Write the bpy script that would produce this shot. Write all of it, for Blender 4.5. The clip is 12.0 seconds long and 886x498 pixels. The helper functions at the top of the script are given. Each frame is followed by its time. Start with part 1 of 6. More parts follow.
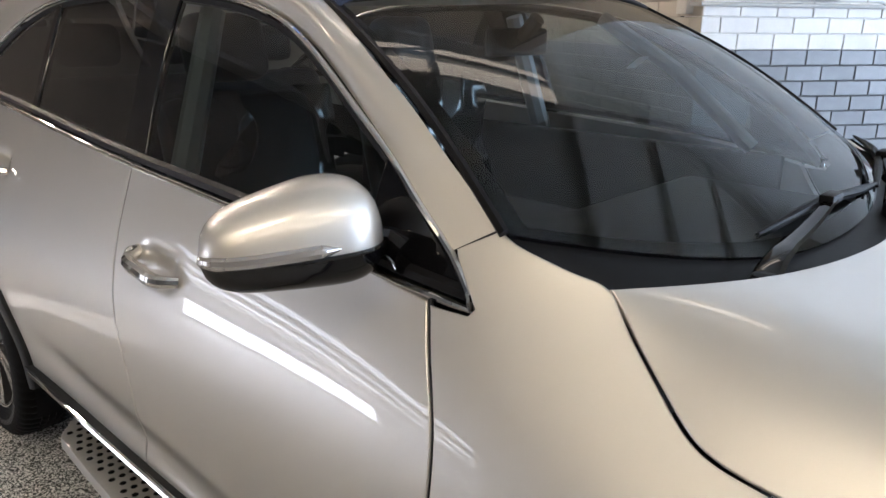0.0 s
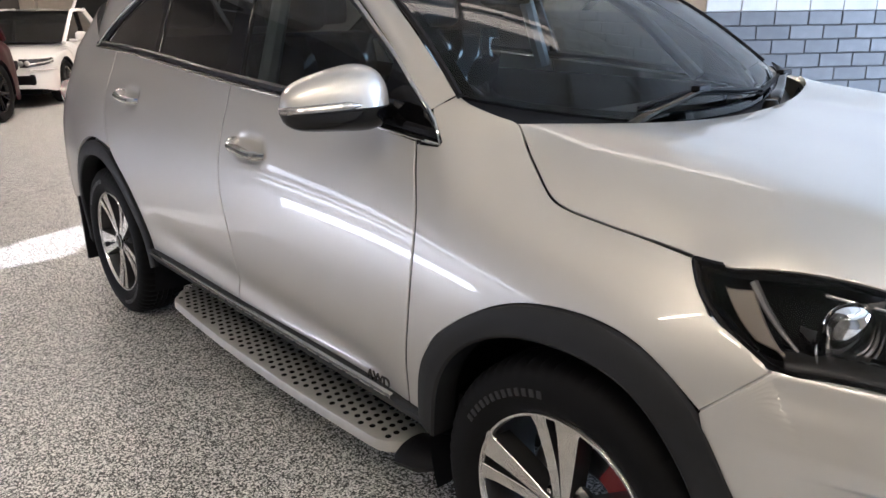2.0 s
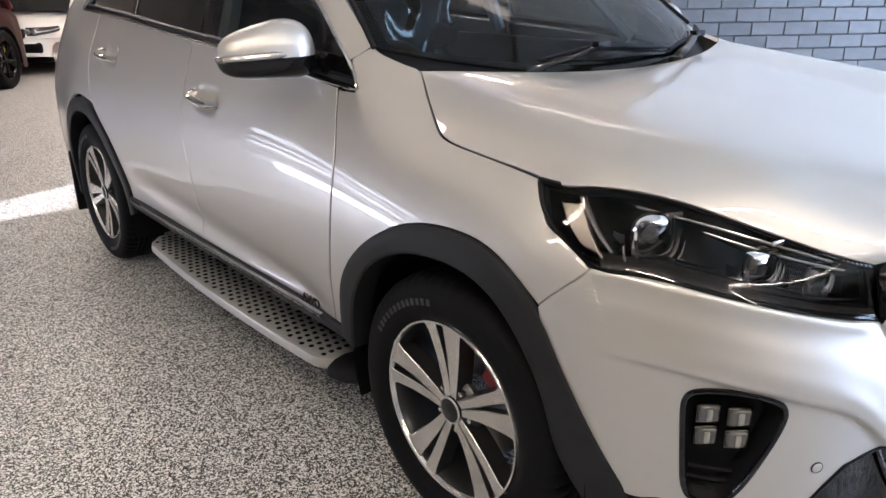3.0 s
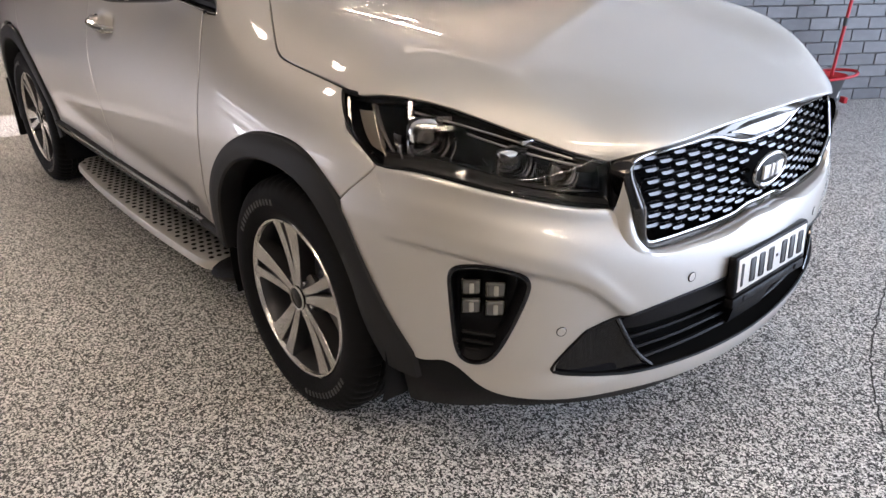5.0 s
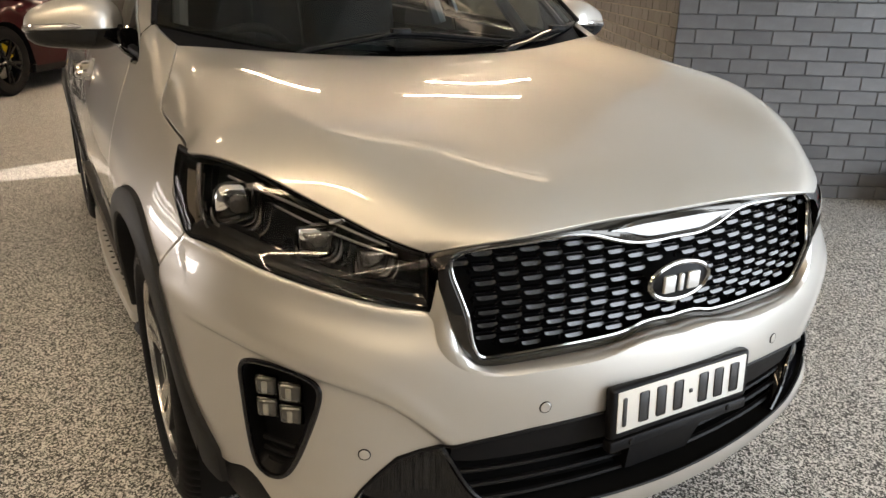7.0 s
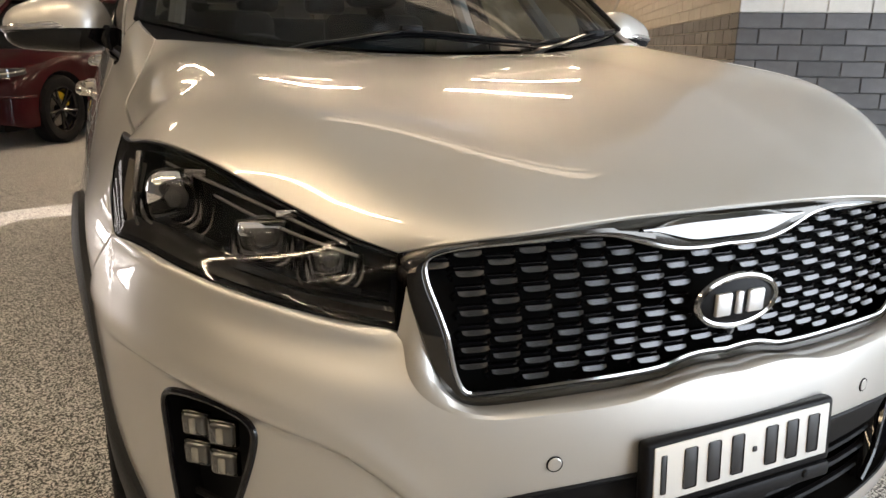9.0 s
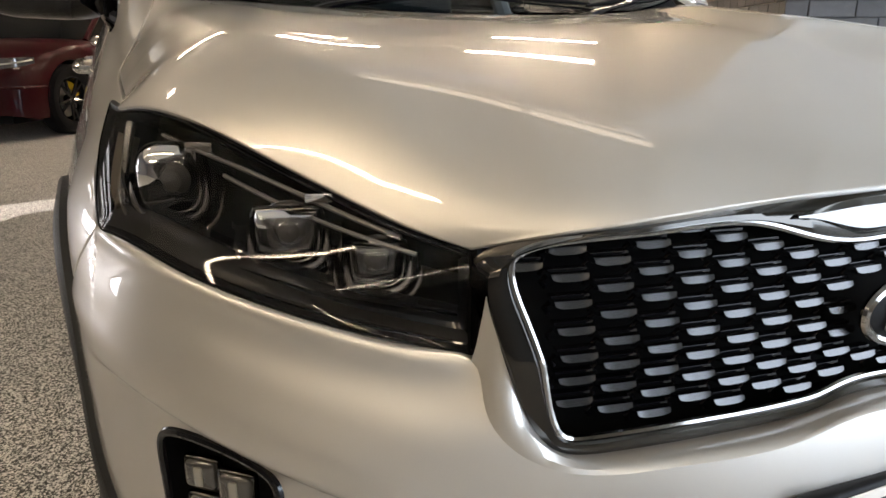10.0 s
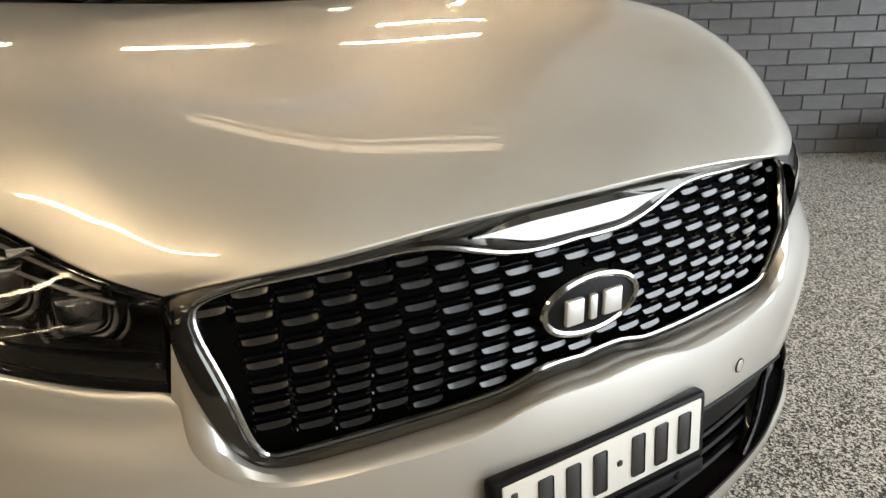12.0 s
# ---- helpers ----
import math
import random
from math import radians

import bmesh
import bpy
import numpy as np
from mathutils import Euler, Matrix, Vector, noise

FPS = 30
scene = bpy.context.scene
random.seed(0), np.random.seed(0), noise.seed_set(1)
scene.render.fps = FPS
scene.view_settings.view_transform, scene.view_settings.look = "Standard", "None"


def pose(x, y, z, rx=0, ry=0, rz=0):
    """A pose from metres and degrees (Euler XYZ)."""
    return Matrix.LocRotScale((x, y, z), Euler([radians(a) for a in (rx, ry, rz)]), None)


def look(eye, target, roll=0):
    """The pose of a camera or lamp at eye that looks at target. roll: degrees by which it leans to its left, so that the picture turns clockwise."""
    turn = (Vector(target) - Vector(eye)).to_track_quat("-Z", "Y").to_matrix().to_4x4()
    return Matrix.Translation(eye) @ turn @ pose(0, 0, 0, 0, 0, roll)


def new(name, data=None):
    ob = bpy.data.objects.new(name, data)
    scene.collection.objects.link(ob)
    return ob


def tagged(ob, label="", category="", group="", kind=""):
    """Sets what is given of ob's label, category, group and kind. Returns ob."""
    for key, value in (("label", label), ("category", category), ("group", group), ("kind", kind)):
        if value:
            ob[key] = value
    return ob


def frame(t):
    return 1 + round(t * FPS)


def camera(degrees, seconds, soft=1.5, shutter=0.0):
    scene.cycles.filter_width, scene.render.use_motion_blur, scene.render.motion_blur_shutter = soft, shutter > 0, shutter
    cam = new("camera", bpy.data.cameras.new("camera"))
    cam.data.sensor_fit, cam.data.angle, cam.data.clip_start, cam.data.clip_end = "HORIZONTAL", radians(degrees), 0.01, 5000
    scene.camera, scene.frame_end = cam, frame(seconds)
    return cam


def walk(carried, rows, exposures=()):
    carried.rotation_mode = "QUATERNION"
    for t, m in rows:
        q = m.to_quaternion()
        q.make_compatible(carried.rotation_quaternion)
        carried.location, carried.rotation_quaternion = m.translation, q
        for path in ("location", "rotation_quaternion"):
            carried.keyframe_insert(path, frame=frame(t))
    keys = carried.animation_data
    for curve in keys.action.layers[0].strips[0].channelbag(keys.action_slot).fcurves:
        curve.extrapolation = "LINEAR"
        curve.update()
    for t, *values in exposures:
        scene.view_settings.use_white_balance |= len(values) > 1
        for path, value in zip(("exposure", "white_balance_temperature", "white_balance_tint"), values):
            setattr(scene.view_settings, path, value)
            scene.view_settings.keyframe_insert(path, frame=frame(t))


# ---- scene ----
cam = camera(62.5, 12.0)
PATH = [
    (0, (0.171, -1.577, 1.536), (-1.133, -0.181, 0.944), 0.6),
    (0.5, (0.412, -1.685, 1.555), (-1.107, -0.473, 1.082), -0.3),
    (1, (0.572, -1.767, 1.511), (-0.951, -0.569, 1.015), -1.0),
    (1.5, (0.697, -1.909, 1.454), (-0.763, -0.662, 0.893), -1.4),
    (2, (0.84, -1.987, 1.447), (-0.578, -0.725, 0.818), -0.6),
    (2.5, (1.066, -1.966, 1.423), (-0.367, -0.743, 0.753), -0.1),
    (4.3, (1.543, -2.001, 1.408), (0.178, -0.761, 0.634), -0.7),
    (4.5, (1.622, -1.951, 1.402), (0.261, -0.722, 0.604), -0.5),
    (5, (1.73, -1.823, 1.418), (0.36, -0.635, 0.574), -0.1),
    (5.5, (1.696, -1.585, 1.44), (0.298, -0.406, 0.631), 0.2),
    (6, (1.712, -1.338, 1.478), (0.258, -0.187, 0.728), 0.7),
    (6.5, (1.804, -1.141, 1.445), (0.245, -0.11, 0.732), 0.9),
    (6.7, (1.842, -1.123, 1.419), (0.246, -0.145, 0.713), 1.0),
    (8.3, (2.032, -0.892, 1.180), (0.293, -0.101, 0.586), 1.3),
    (8.5, (1.991, -0.865, 1.198), (0.251, -0.056, 0.635), 1.2),
    (9, (1.708, -0.864, 1.183), (-0.043, -0.061, 0.647), 0.7),
    (9.5, (1.457, -0.863, 1.161), (-0.320, -0.121, 0.621), -0.2),
    (10, (1.439, -0.827, 1.115), (-0.321, -0.060, 0.554), 0.0),
    (10.5, (1.503, -0.774, 1.096), (-0.201, 0.089, 0.502), 0.2),
    (11, (1.593, -0.698, 1.094), (-0.052, 0.260, 0.481), -0.3),
    (11.5, (1.614, -0.644, 1.168), (0.019, 0.380, 0.529), -1.0),
    (12, (1.579, -0.616, 1.246), (-0.017, 0.328, 0.499), -1.8),
]
walk(cam, [(t, look(eye, target, roll)) for t, eye, target, roll in PATH],
     exposures=[(0, .70, 6050, 17), (1.5, .73, 5850, 18), (2.5, .82, 5750, 19), (4.5, .46, 6300, 24), (5.5, .48, 6450, 21), (6.5, .32, 7550, 17), (8.5, .29, 7350, 18), (9.6, .27, 7250, 18), (10.0, .27, 6900, 17), (10.5, .24, 6950, 17), (11.1, .23, 7150, 16), (12, .18, 7750, 15)])

# ---------------------------------------------------------------- world and light
world = bpy.data.worlds.new("world")
scene.world = world
world.use_nodes = True
sky = world.node_tree.nodes.new("ShaderNodeTexSky")
sky.sky_type, sky.sun_disc = "NISHITA", False
# the workshop's axes: p runs along the long wall to the open front, q across to the block wall
ROOM_N, ROOM_D = Vector((.841, -.541, 0)), Vector((.541, .841, 0))
ROOM = Matrix(((ROOM_N.x, ROOM_D.x, 0, 0), (ROOM_N.y, ROOM_D.y, 0, 0), (0, 0, 1, 0), (0, 0, 0, 1)))
P_WALL, Q_WALL, P_FAR, P_FRONT, Q_NEAR, Q_END, TOP = -2.95, 1.30, -20.0, 8.0, -9.0, 7.5, 5.0
SUN_WAY = (ROOM.to_3x3() @ Vector((-.35, .62, 1.0))).normalized()
sky.sun_elevation, sky.sun_rotation = math.asin(SUN_WAY.z), math.atan2(SUN_WAY.x, SUN_WAY.y)
back = world.node_tree.nodes["Background"]
back.inputs["Strength"].default_value = 0.10
world.node_tree.links.new(sky.outputs[0], back.inputs[0])


def lamp(name, kind, m, energy, colour, **more):
    data = bpy.data.lights.new(name, kind)
    data.energy, data.color = energy, colour
    if kind == "AREA":
        data.shape, data.size, data.size_y = "RECTANGLE", more["size"], more["size_y"]
    else:
        data.angle = more["angle"]
    ob = new(name, data)
    ob.matrix_basis = m
    return ob


lamp("sun", "SUN", Matrix.Translation((0, 0, 20)) @ SUN_WAY.to_track_quat("Z", "Y").to_matrix().to_4x4(), 5.0, (1, .95, .87), angle=radians(.5))
# area lamp standing for sky light in the unseen end roller door
lamp("end_door_sky", "AREA", ROOM @ look((2.2, Q_END - .05, 1.9), (2.2, 0, 1.5)), 520, (.63, .82, 1.0), size=6.6, size_y=3.7)
# strip lamps added at the near side to streak the doors with bright bands
for z, h, p, wide, energy in ((.32, .44, -2.4, 3.0, 30), (.74, .12, -1.3, 2.2, .6), (1.07, .24, -2.4, 3.0, 1.8), (1.40, .10, -3.0, 2.0, .4), (1.75, .20, -1.4, 2.6, 1.1)):
    lamp("door_streak_lamp", "AREA", ROOM @ look((p, Q_NEAR + .05, z), (p, 0, z)), energy, (.93, .96, 1.0), size=wide, size_y=h)
# area lamps added under the closed roof, for floor fill and body reflections
for p, q, energy, wide, deep in ((-15.5, -3.6, 200, 1.2, 3.0), (-9.0, -4.2, 70, .8, 2.4), (-2.1, -5.3, 14, .32, .5), (-2.55, .4, 13, .62, 3.0)):
    lamp("roof_fill", "AREA", ROOM @ look((p, q, TOP - .02), (p, q, 0)), energy, (1.0, .85, .65), size=wide, size_y=deep)

# unseen bare strip lamps standing for rows of lit tubes over the front half
for p, q, energy in ((2.4, -5.6, 26), (2.4, -2.4, 52), (4.9, -3.8, 24), (4.9, -.4, 28), (3.3, 1.6, 36), (6.2, 1.8, 36)):
    lamp("tube_row", "AREA", ROOM @ look((p, q, TOP - .95), (p, q, 0)), energy, (1.0, .85, .59), size=.12, size_y=2.4)

# ---------------------------------------------------------------- small helpers
def basis(knots, x):
    """Rows of natural cubic spline weights for the points x."""
    k = np.asarray(knots, float)
    n, h = len(k), np.diff(k)
    a, b = np.eye(n), np.zeros((n, n))
    for i in range(1, n - 1):
        a[i, i - 1:i + 2] = h[i - 1], 2 * (h[i - 1] + h[i]), h[i]
        b[i, i - 1:i + 2] = 6 / h[i - 1], -6 / h[i - 1] - 6 / h[i], 6 / h[i]
    bend = np.linalg.solve(a, b)
    x = np.asarray(x, float)
    i = np.clip(np.searchsorted(k, x) - 1, 0, n - 2)
    t = np.clip((x - k[i]) / h[i], -0.6, 1.6)
    u, hh, row = 1 - t, (h[i] ** 2 / 6)[:, None], np.arange(len(x))
    out = ((u ** 3 - u)[:, None] * bend[i] + (t ** 3 - t)[:, None] * bend[i + 1]) * hh
    out[row, i] += u
    out[row, i + 1] += t
    return out


def curve(points, n):
    """n points along a smooth curve through the given ones, by their distance."""
    p = np.asarray(points, float)
    if len(p) == 2:
        return p[0] + np.linspace(0, 1, n)[:, None] * (p[1] - p[0])
    s = np.r_[0, np.cumsum(np.linalg.norm(np.diff(p, axis=0), axis=1))]
    fine = basis(s, np.linspace(0, s[-1], 400)) @ p
    d = np.r_[0, np.cumsum(np.linalg.norm(np.diff(fine, axis=0), axis=1))]
    w = np.linspace(0, d[-1], n)
    return np.stack([np.interp(w, d, fine[:, c]) for c in range(p.shape[1])], 1)


def ramp(x, a, b):
    t = np.clip((x - a) / (b - a), 0, 1)
    return t * t * (3 - 2 * t)


def rounded(points, times=3):
    """A closed loop with its corners cut round."""
    p = np.asarray(points, float)
    for _ in range(times):
        q = np.roll(p, -1, 0)
        p = np.stack([.75 * p + .25 * q, .25 * p + .75 * q], 1).reshape(-1, p.shape[1])
    return p


def mesh_of(name, verts, faces, mat, angle=35):
    me = bpy.data.meshes.new(name)
    faces = [tuple(map(int, f)) for f in faces]
    used = sorted({i for f in faces for i in f})
    if len(used) < len(verts):
        place = {old: k for k, old in enumerate(used)}
        verts, faces = [verts[i] for i in used], [tuple(place[i] for i in f) for f in faces]
    me.from_pydata([tuple(map(float, v)) for v in verts], [], [tuple(map(int, f)) for f in faces])
    me.validate()
    me.update()
    if angle:
        me.shade_smooth()
        me.set_sharp_from_angle(angle=radians(angle))
    me.materials.append(mat)
    return me


def part(name, data, mat, parent=None, label="", angle=35, at=None):
    """One mesh object under its thing. data: (verts, faces), a bmesh or a mesh."""
    if isinstance(data, tuple):
        data = mesh_of(name, *data, mat, angle)
    elif isinstance(data, bmesh.types.BMesh):
        bm, data = data, bpy.data.meshes.new(name)
        bm.to_mesh(data)
        bm.free()
        if angle:
            data.shade_smooth()
            data.set_sharp_from_angle(angle=radians(angle))
        data.materials.append(mat)
    ob = new(name, data)
    if parent:
        ob.parent = parent
    if at is not None:
        ob.matrix_basis = at
    if label:
        tagged(ob, label)
    return ob


def thing(name, label, category, group="", at=None, kind=""):
    ob = new(name)
    ob.empty_display_size = 0.1
    if at is not None:
        ob.matrix_basis = at
    return tagged(ob, label, category, group, kind)


def join(*pieces):
    verts, faces, n = [], [], 0
    for v, f in pieces:
        verts += [tuple(p) for p in v]
        faces += [tuple(i + n for i in q) for q in f]
        n += len(v)
    return verts, faces


def moved(data, m):
    return [tuple(m @ Vector(v)) for v in data[0]], data[1]


def box(x0, x1, y0, y1, z0, z1, r=0.0, steps=2):
    """A box between the given limits, its edges rounded by r."""
    bm = bmesh.new()
    bmesh.ops.create_cube(bm, size=1)
    for v in bm.verts:
        v.co = ((x0 + x1) / 2 + v.co.x * (x1 - x0), (y0 + y1) / 2 + v.co.y * (y1 - y0), (z0 + z1) / 2 + v.co.z * (z1 - z0))
    if r:
        bmesh.ops.bevel(bm, geom=bm.edges[:], offset=r, segments=steps, affect="EDGES", profile=0.5)
    bm.verts.index_update()
    out = [tuple(v.co) for v in bm.verts], [tuple(v.index for v in f.verts) for f in bm.faces]
    bm.free()
    return out


def lathe(profile, n=48, arc=360.0, start=0.0):
    """Turns (radius, y) round the y axis."""
    closed = arc >= 360
    m = n if closed else n + 1
    verts, faces = [], []
    for i in range(m):
        a = radians(start + arc * i / n)
        verts += [(r * math.cos(a), y, r * math.sin(a)) for r, y in profile]
    k = len(profile)
    for i in range(n):
        j = (i + 1) % m
        faces += [(i * k + q, i * k + q + 1, j * k + q + 1, j * k + q) for q in range(k - 1)]
    return verts, faces


def tube(points, radius, n=8, closed=False, flat=1.0, up=(0, 0, 1)):
    """A round or oval bar along points; radius may be one number or one for each point."""
    p = np.asarray(points, float)
    m = len(p)
    rad = np.broadcast_to(radius, (m,))
    verts, faces = [], []
    for i in range(m):
        a, b = p[(i - 1) % m] if closed or i else p[0], p[(i + 1) % m] if closed or i < m - 1 else p[-1]
        t = (b - a) / (np.linalg.norm(b - a) + 1e-9)
        s = np.cross(t, up)
        s /= np.linalg.norm(s) + 1e-9
        w = np.cross(s, t)
        for q in range(n):
            c = 2 * math.pi * q / n
            verts.append(tuple(p[i] + rad[i] * (math.cos(c) * s + flat * math.sin(c) * w)))
    for i in range(m if closed else m - 1):
        j = (i + 1) % m
        faces += [(i * n + q, i * n + (q + 1) % n, j * n + (q + 1) % n, j * n + q) for q in range(n)]
    if not closed:
        faces += [tuple(range(n))[::-1], tuple((m - 1) * n + q for q in range(n))]
    return verts, faces


def grid_faces(nu, nv):
    return [(i * nv + j, (i + 1) * nv + j, (i + 1) * nv + j + 1, i * nv + j + 1) for i in range(nu - 1) for j in range(nv - 1)]


def coons(bottom, top, left, right, nu, nv):
    """A grid over the patch between four planar curves: bottom and top run the same way, left and right upwards."""
    b, t, l, r = curve(bottom, nu), curve(top, nu), curve(left, nv), curve(right, nv)
    u, v = np.linspace(0, 1, nu)[:, None, None], np.linspace(0, 1, nv)[None, :, None]
    g = (1 - v) * b[:, None] + v * t[:, None] + (1 - u) * l[None] + u * r[None]
    g -= (1 - u) * (1 - v) * b[0] + u * (1 - v) * b[-1] + (1 - u) * v * t[0] + u * v * t[-1]
    return g


def sheet(surf, g, gap=0.0022, depth=0.018, lift=0.0, side=-1, rim=True):
    """Lays the planar grid g on the surface surf, drawn in by gap at its edge, with rolled edges that turn inwards by depth."""
    nu, nv = g.shape[:2]
    p = surf(g.reshape(-1, 2)).reshape(nu, nv, 3)
    du, dv = np.gradient(p, axis=0), np.gradient(p, axis=1)
    nrm = np.cross(du, dv)
    nrm /= np.linalg.norm(nrm, axis=2, keepdims=True) + 1e-12
    mid = p[nu // 2, nv // 2]
    away = np.array([mid[0] + 1.3, mid[1], mid[2] - 0.55])
    if (nrm[nu // 2, nv // 2] @ away) < 0:
        nrm = -nrm
    nrm = np.where((nrm @ nrm[nu // 2, nv // 2])[:, :, None] < -.2, -nrm, nrm)
    p = p + lift * nrm
    verts, faces = [tuple(q) for q in p.reshape(-1, 3)], grid_faces(nu, nv)
    if rim:
        loop = [(i, 0) for i in range(nu)] + [(nu - 1, j) for j in range(1, nv)] + [(i, nv - 1) for i in range(nu - 2, -1, -1)] + [(0, j) for j in range(nv - 2, 0, -1)]
        inner = np.array([p[i, j] for i, j in loop])
        m = len(loop)
        # the way out of the patch in its plane, at each point of its edge
        along = np.roll(inner, -1, 0) - np.roll(inner, 1, 0)
        along /= np.linalg.norm(along, axis=1, keepdims=True) + 1e-9
        nn = np.array([nrm[i, j] for i, j in loop])
        out = np.cross(along, nn)
        if ((inner - p[nu // 2, nv // 2]) * out).sum() < 0:
            out = -out
        base = len(verts)
        pull = inner - out * (gap + 0.003)
        for (i, j), q in zip(loop, pull):
            verts[i * nv + j] = tuple(q)
        rings = [(gap + 0.001, 0.0008), (gap, 0.0028), (gap, depth)]
        idx = [i * nv + j for i, j in loop]
        for o, d in rings:
            ring = inner - out * o - nn * d
            verts += [tuple(q) for q in ring]
            now = list(range(base, base + m))
            faces += [(idx[k], idx[(k + 1) % m], now[(k + 1) % m], now[k]) for k in range(m)]
            idx, base = now, base + m
    if side > 0:
        verts = [across(x, y, z) for x, y, z in verts]
    return verts, faces


def spread(y):
    """The car stands a touch to its left of the axes' middle."""
    return y + .012 * ramp(y, .2, .7)


def ahead(x, y, z, far=.028):
    """How far the left front corner's upper part stands ahead of the right one's."""
    return far * ramp(y, .3, .6) * ramp(z, .78, .88) * ramp(x, -.1, .4)


def across(x, y, z):
    """A place on the right half taken over to the left one."""
    return x + float(ahead(x, -y, z)), float(spread(-y) + .022 * ramp(z, 1.05, 1.25) * ramp(-y, .3, .6)), z


def flip(data):
    return [across(x, y, z) for x, y, z in data[0]], [f[::-1] for f in data[1]]


def hand(data, side):
    return data if side < 0 else flip(data)

# ---------------------------------------------------------------- materials
def mat(name, base, rough=0.5, metal=0.0, coat=0.0, coat_rough=0.03, vary=0.0, scale=8.0, bump=0.0, bump_scale=200.0, spec=0.5, tint=None):
    m = bpy.data.materials.new(name)
    m.use_nodes = True
    t = m.node_tree
    b = t.nodes["Principled BSDF"]
    for key, value in (("Base Color", (*base, 1)), ("Roughness", rough), ("Metallic", metal), ("Coat Weight", coat), ("Coat Roughness", coat_rough), ("Specular IOR Level", spec)):
        b.inputs[key].default_value = value
    if vary or bump:
        where = t.nodes.new("ShaderNodeTexCoord")
    if vary:
        ns, fine, mixed = t.nodes.new("ShaderNodeTexNoise"), t.nodes.new("ShaderNodeTexNoise"), t.nodes.new("ShaderNodeMath")
        ns.inputs["Scale"].default_value, fine.inputs["Scale"].default_value = scale, scale * 12
        ns.inputs["Detail"].default_value = 6
        mixed.operation = "MULTIPLY_ADD"
        mixed.inputs[1].default_value = 0.35
        for s in (ns, fine):
            t.links.new(where.outputs["Object"], s.inputs["Vector"])
        t.links.new(fine.outputs["Fac"], mixed.inputs[0])
        t.links.new(ns.outputs["Fac"], mixed.inputs[2])
        rmp = t.nodes.new("ShaderNodeValToRGB")
        lo, hi = [max(0, c * (1 - vary)) for c in base], [min(1, c * (1 + vary)) for c in (tint or base)]
        rmp.color_ramp.elements[0].position, rmp.color_ramp.elements[1].position = 0.4, 0.95
        rmp.color_ramp.elements[0].color, rmp.color_ramp.elements[1].color = (*lo, 1), (*hi, 1)
        t.links.new(mixed.outputs[0], rmp.inputs[0])
        t.links.new(rmp.outputs[0], b.inputs["Base Color"])
        rr = t.nodes.new("ShaderNodeMapRange")
        rr.inputs["To Min"].default_value, rr.inputs["To Max"].default_value = rough * 0.85, min(1, rough * 1.2)
        t.links.new(mixed.outputs[0], rr.inputs["Value"])
        t.links.new(rr.outputs[0], b.inputs["Roughness"])
    if bump:
        bn, bp = t.nodes.new("ShaderNodeTexNoise"), t.nodes.new("ShaderNodeBump")
        bn.inputs["Scale"].default_value, bn.inputs["Detail"].default_value = bump_scale, 4
        bp.inputs["Strength"].default_value, bp.inputs["Distance"].default_value = bump, 0.002
        t.links.new(where.outputs["Object"], bn.inputs["Vector"])
        t.links.new(bn.outputs["Fac"], bp.inputs["Height"])
        t.links.new(bp.outputs[0], b.inputs["Normal"])
    return m


def glass(name, tint, gloss=1.0, rough=0.0, ior=1.52):
    """A thin pane: it lets tinted light through and mirrors by its angle."""
    m = bpy.data.materials.new(name)
    m.use_nodes = True
    t = m.node_tree
    t.nodes.clear()
    out, mix = t.nodes.new("ShaderNodeOutputMaterial"), t.nodes.new("ShaderNodeMixShader")
    clear, shine, fres = t.nodes.new("ShaderNodeBsdfTransparent"), t.nodes.new("ShaderNodeBsdfGlossy"), t.nodes.new("ShaderNodeFresnel")
    clear.inputs[0].default_value = (*tint, 1)
    shine.inputs["Color"].default_value = (gloss, gloss, gloss, 1)
    shine.inputs["Roughness"].default_value = rough
    fres.inputs["IOR"].default_value = ior
    t.links.new(fres.outputs[0], mix.inputs[0])
    t.links.new(clear.outputs[0], mix.inputs[1])
    t.links.new(shine.outputs[0], mix.inputs[2])
    t.links.new(mix.outputs[0], out.inputs[0])
    return m


def glow(name, colour, strength):
    m = bpy.data.materials.new(name)
    m.use_nodes = True
    b = m.node_tree.nodes["Principled BSDF"]
    b.inputs["Base Color"].default_value = (*colour, 1)
    b.inputs["Emission Color"].default_value, b.inputs["Emission Strength"].default_value = (*colour, 1), strength
    return m


def paint_material(name, base, metal):
    m = mat(name, base, 0.32, metal, 1.0, 0.03)
    t = m.node_tree
    b = t.nodes["Principled BSDF"]
    b.inputs["Coat IOR"].default_value = 1.62
    where, vor, rmp = t.nodes.new("ShaderNodeTexCoord"), t.nodes.new("ShaderNodeTexVoronoi"), t.nodes.new("ShaderNodeMapRange")
    vor.inputs["Scale"].default_value = 1800
    t.links.new(where.outputs["Object"], vor.inputs["Vector"])
    t.links.new(vor.outputs["Color"], rmp.inputs["Value"])
    rmp.inputs["To Min"].default_value, rmp.inputs["To Max"].default_value = 0.40, 0.54
    t.links.new(rmp.outputs[0], b.inputs["Roughness"])
    # the slight waviness of pressed panels
    wav, bp = t.nodes.new("ShaderNodeTexNoise"), t.nodes.new("ShaderNodeBump")
    wav.inputs["Scale"].default_value, wav.inputs["Detail"].default_value = 6, 1.5
    bp.inputs["Strength"].default_value, bp.inputs["Distance"].default_value = 1.0, 0.00028
    t.links.new(where.outputs["Object"], wav.inputs["Vector"])
    t.links.new(wav.outputs["Fac"], bp.inputs["Height"])
    for key in ("Normal", "Coat Normal"):
        t.links.new(bp.outputs[0], b.inputs[key])
    return m


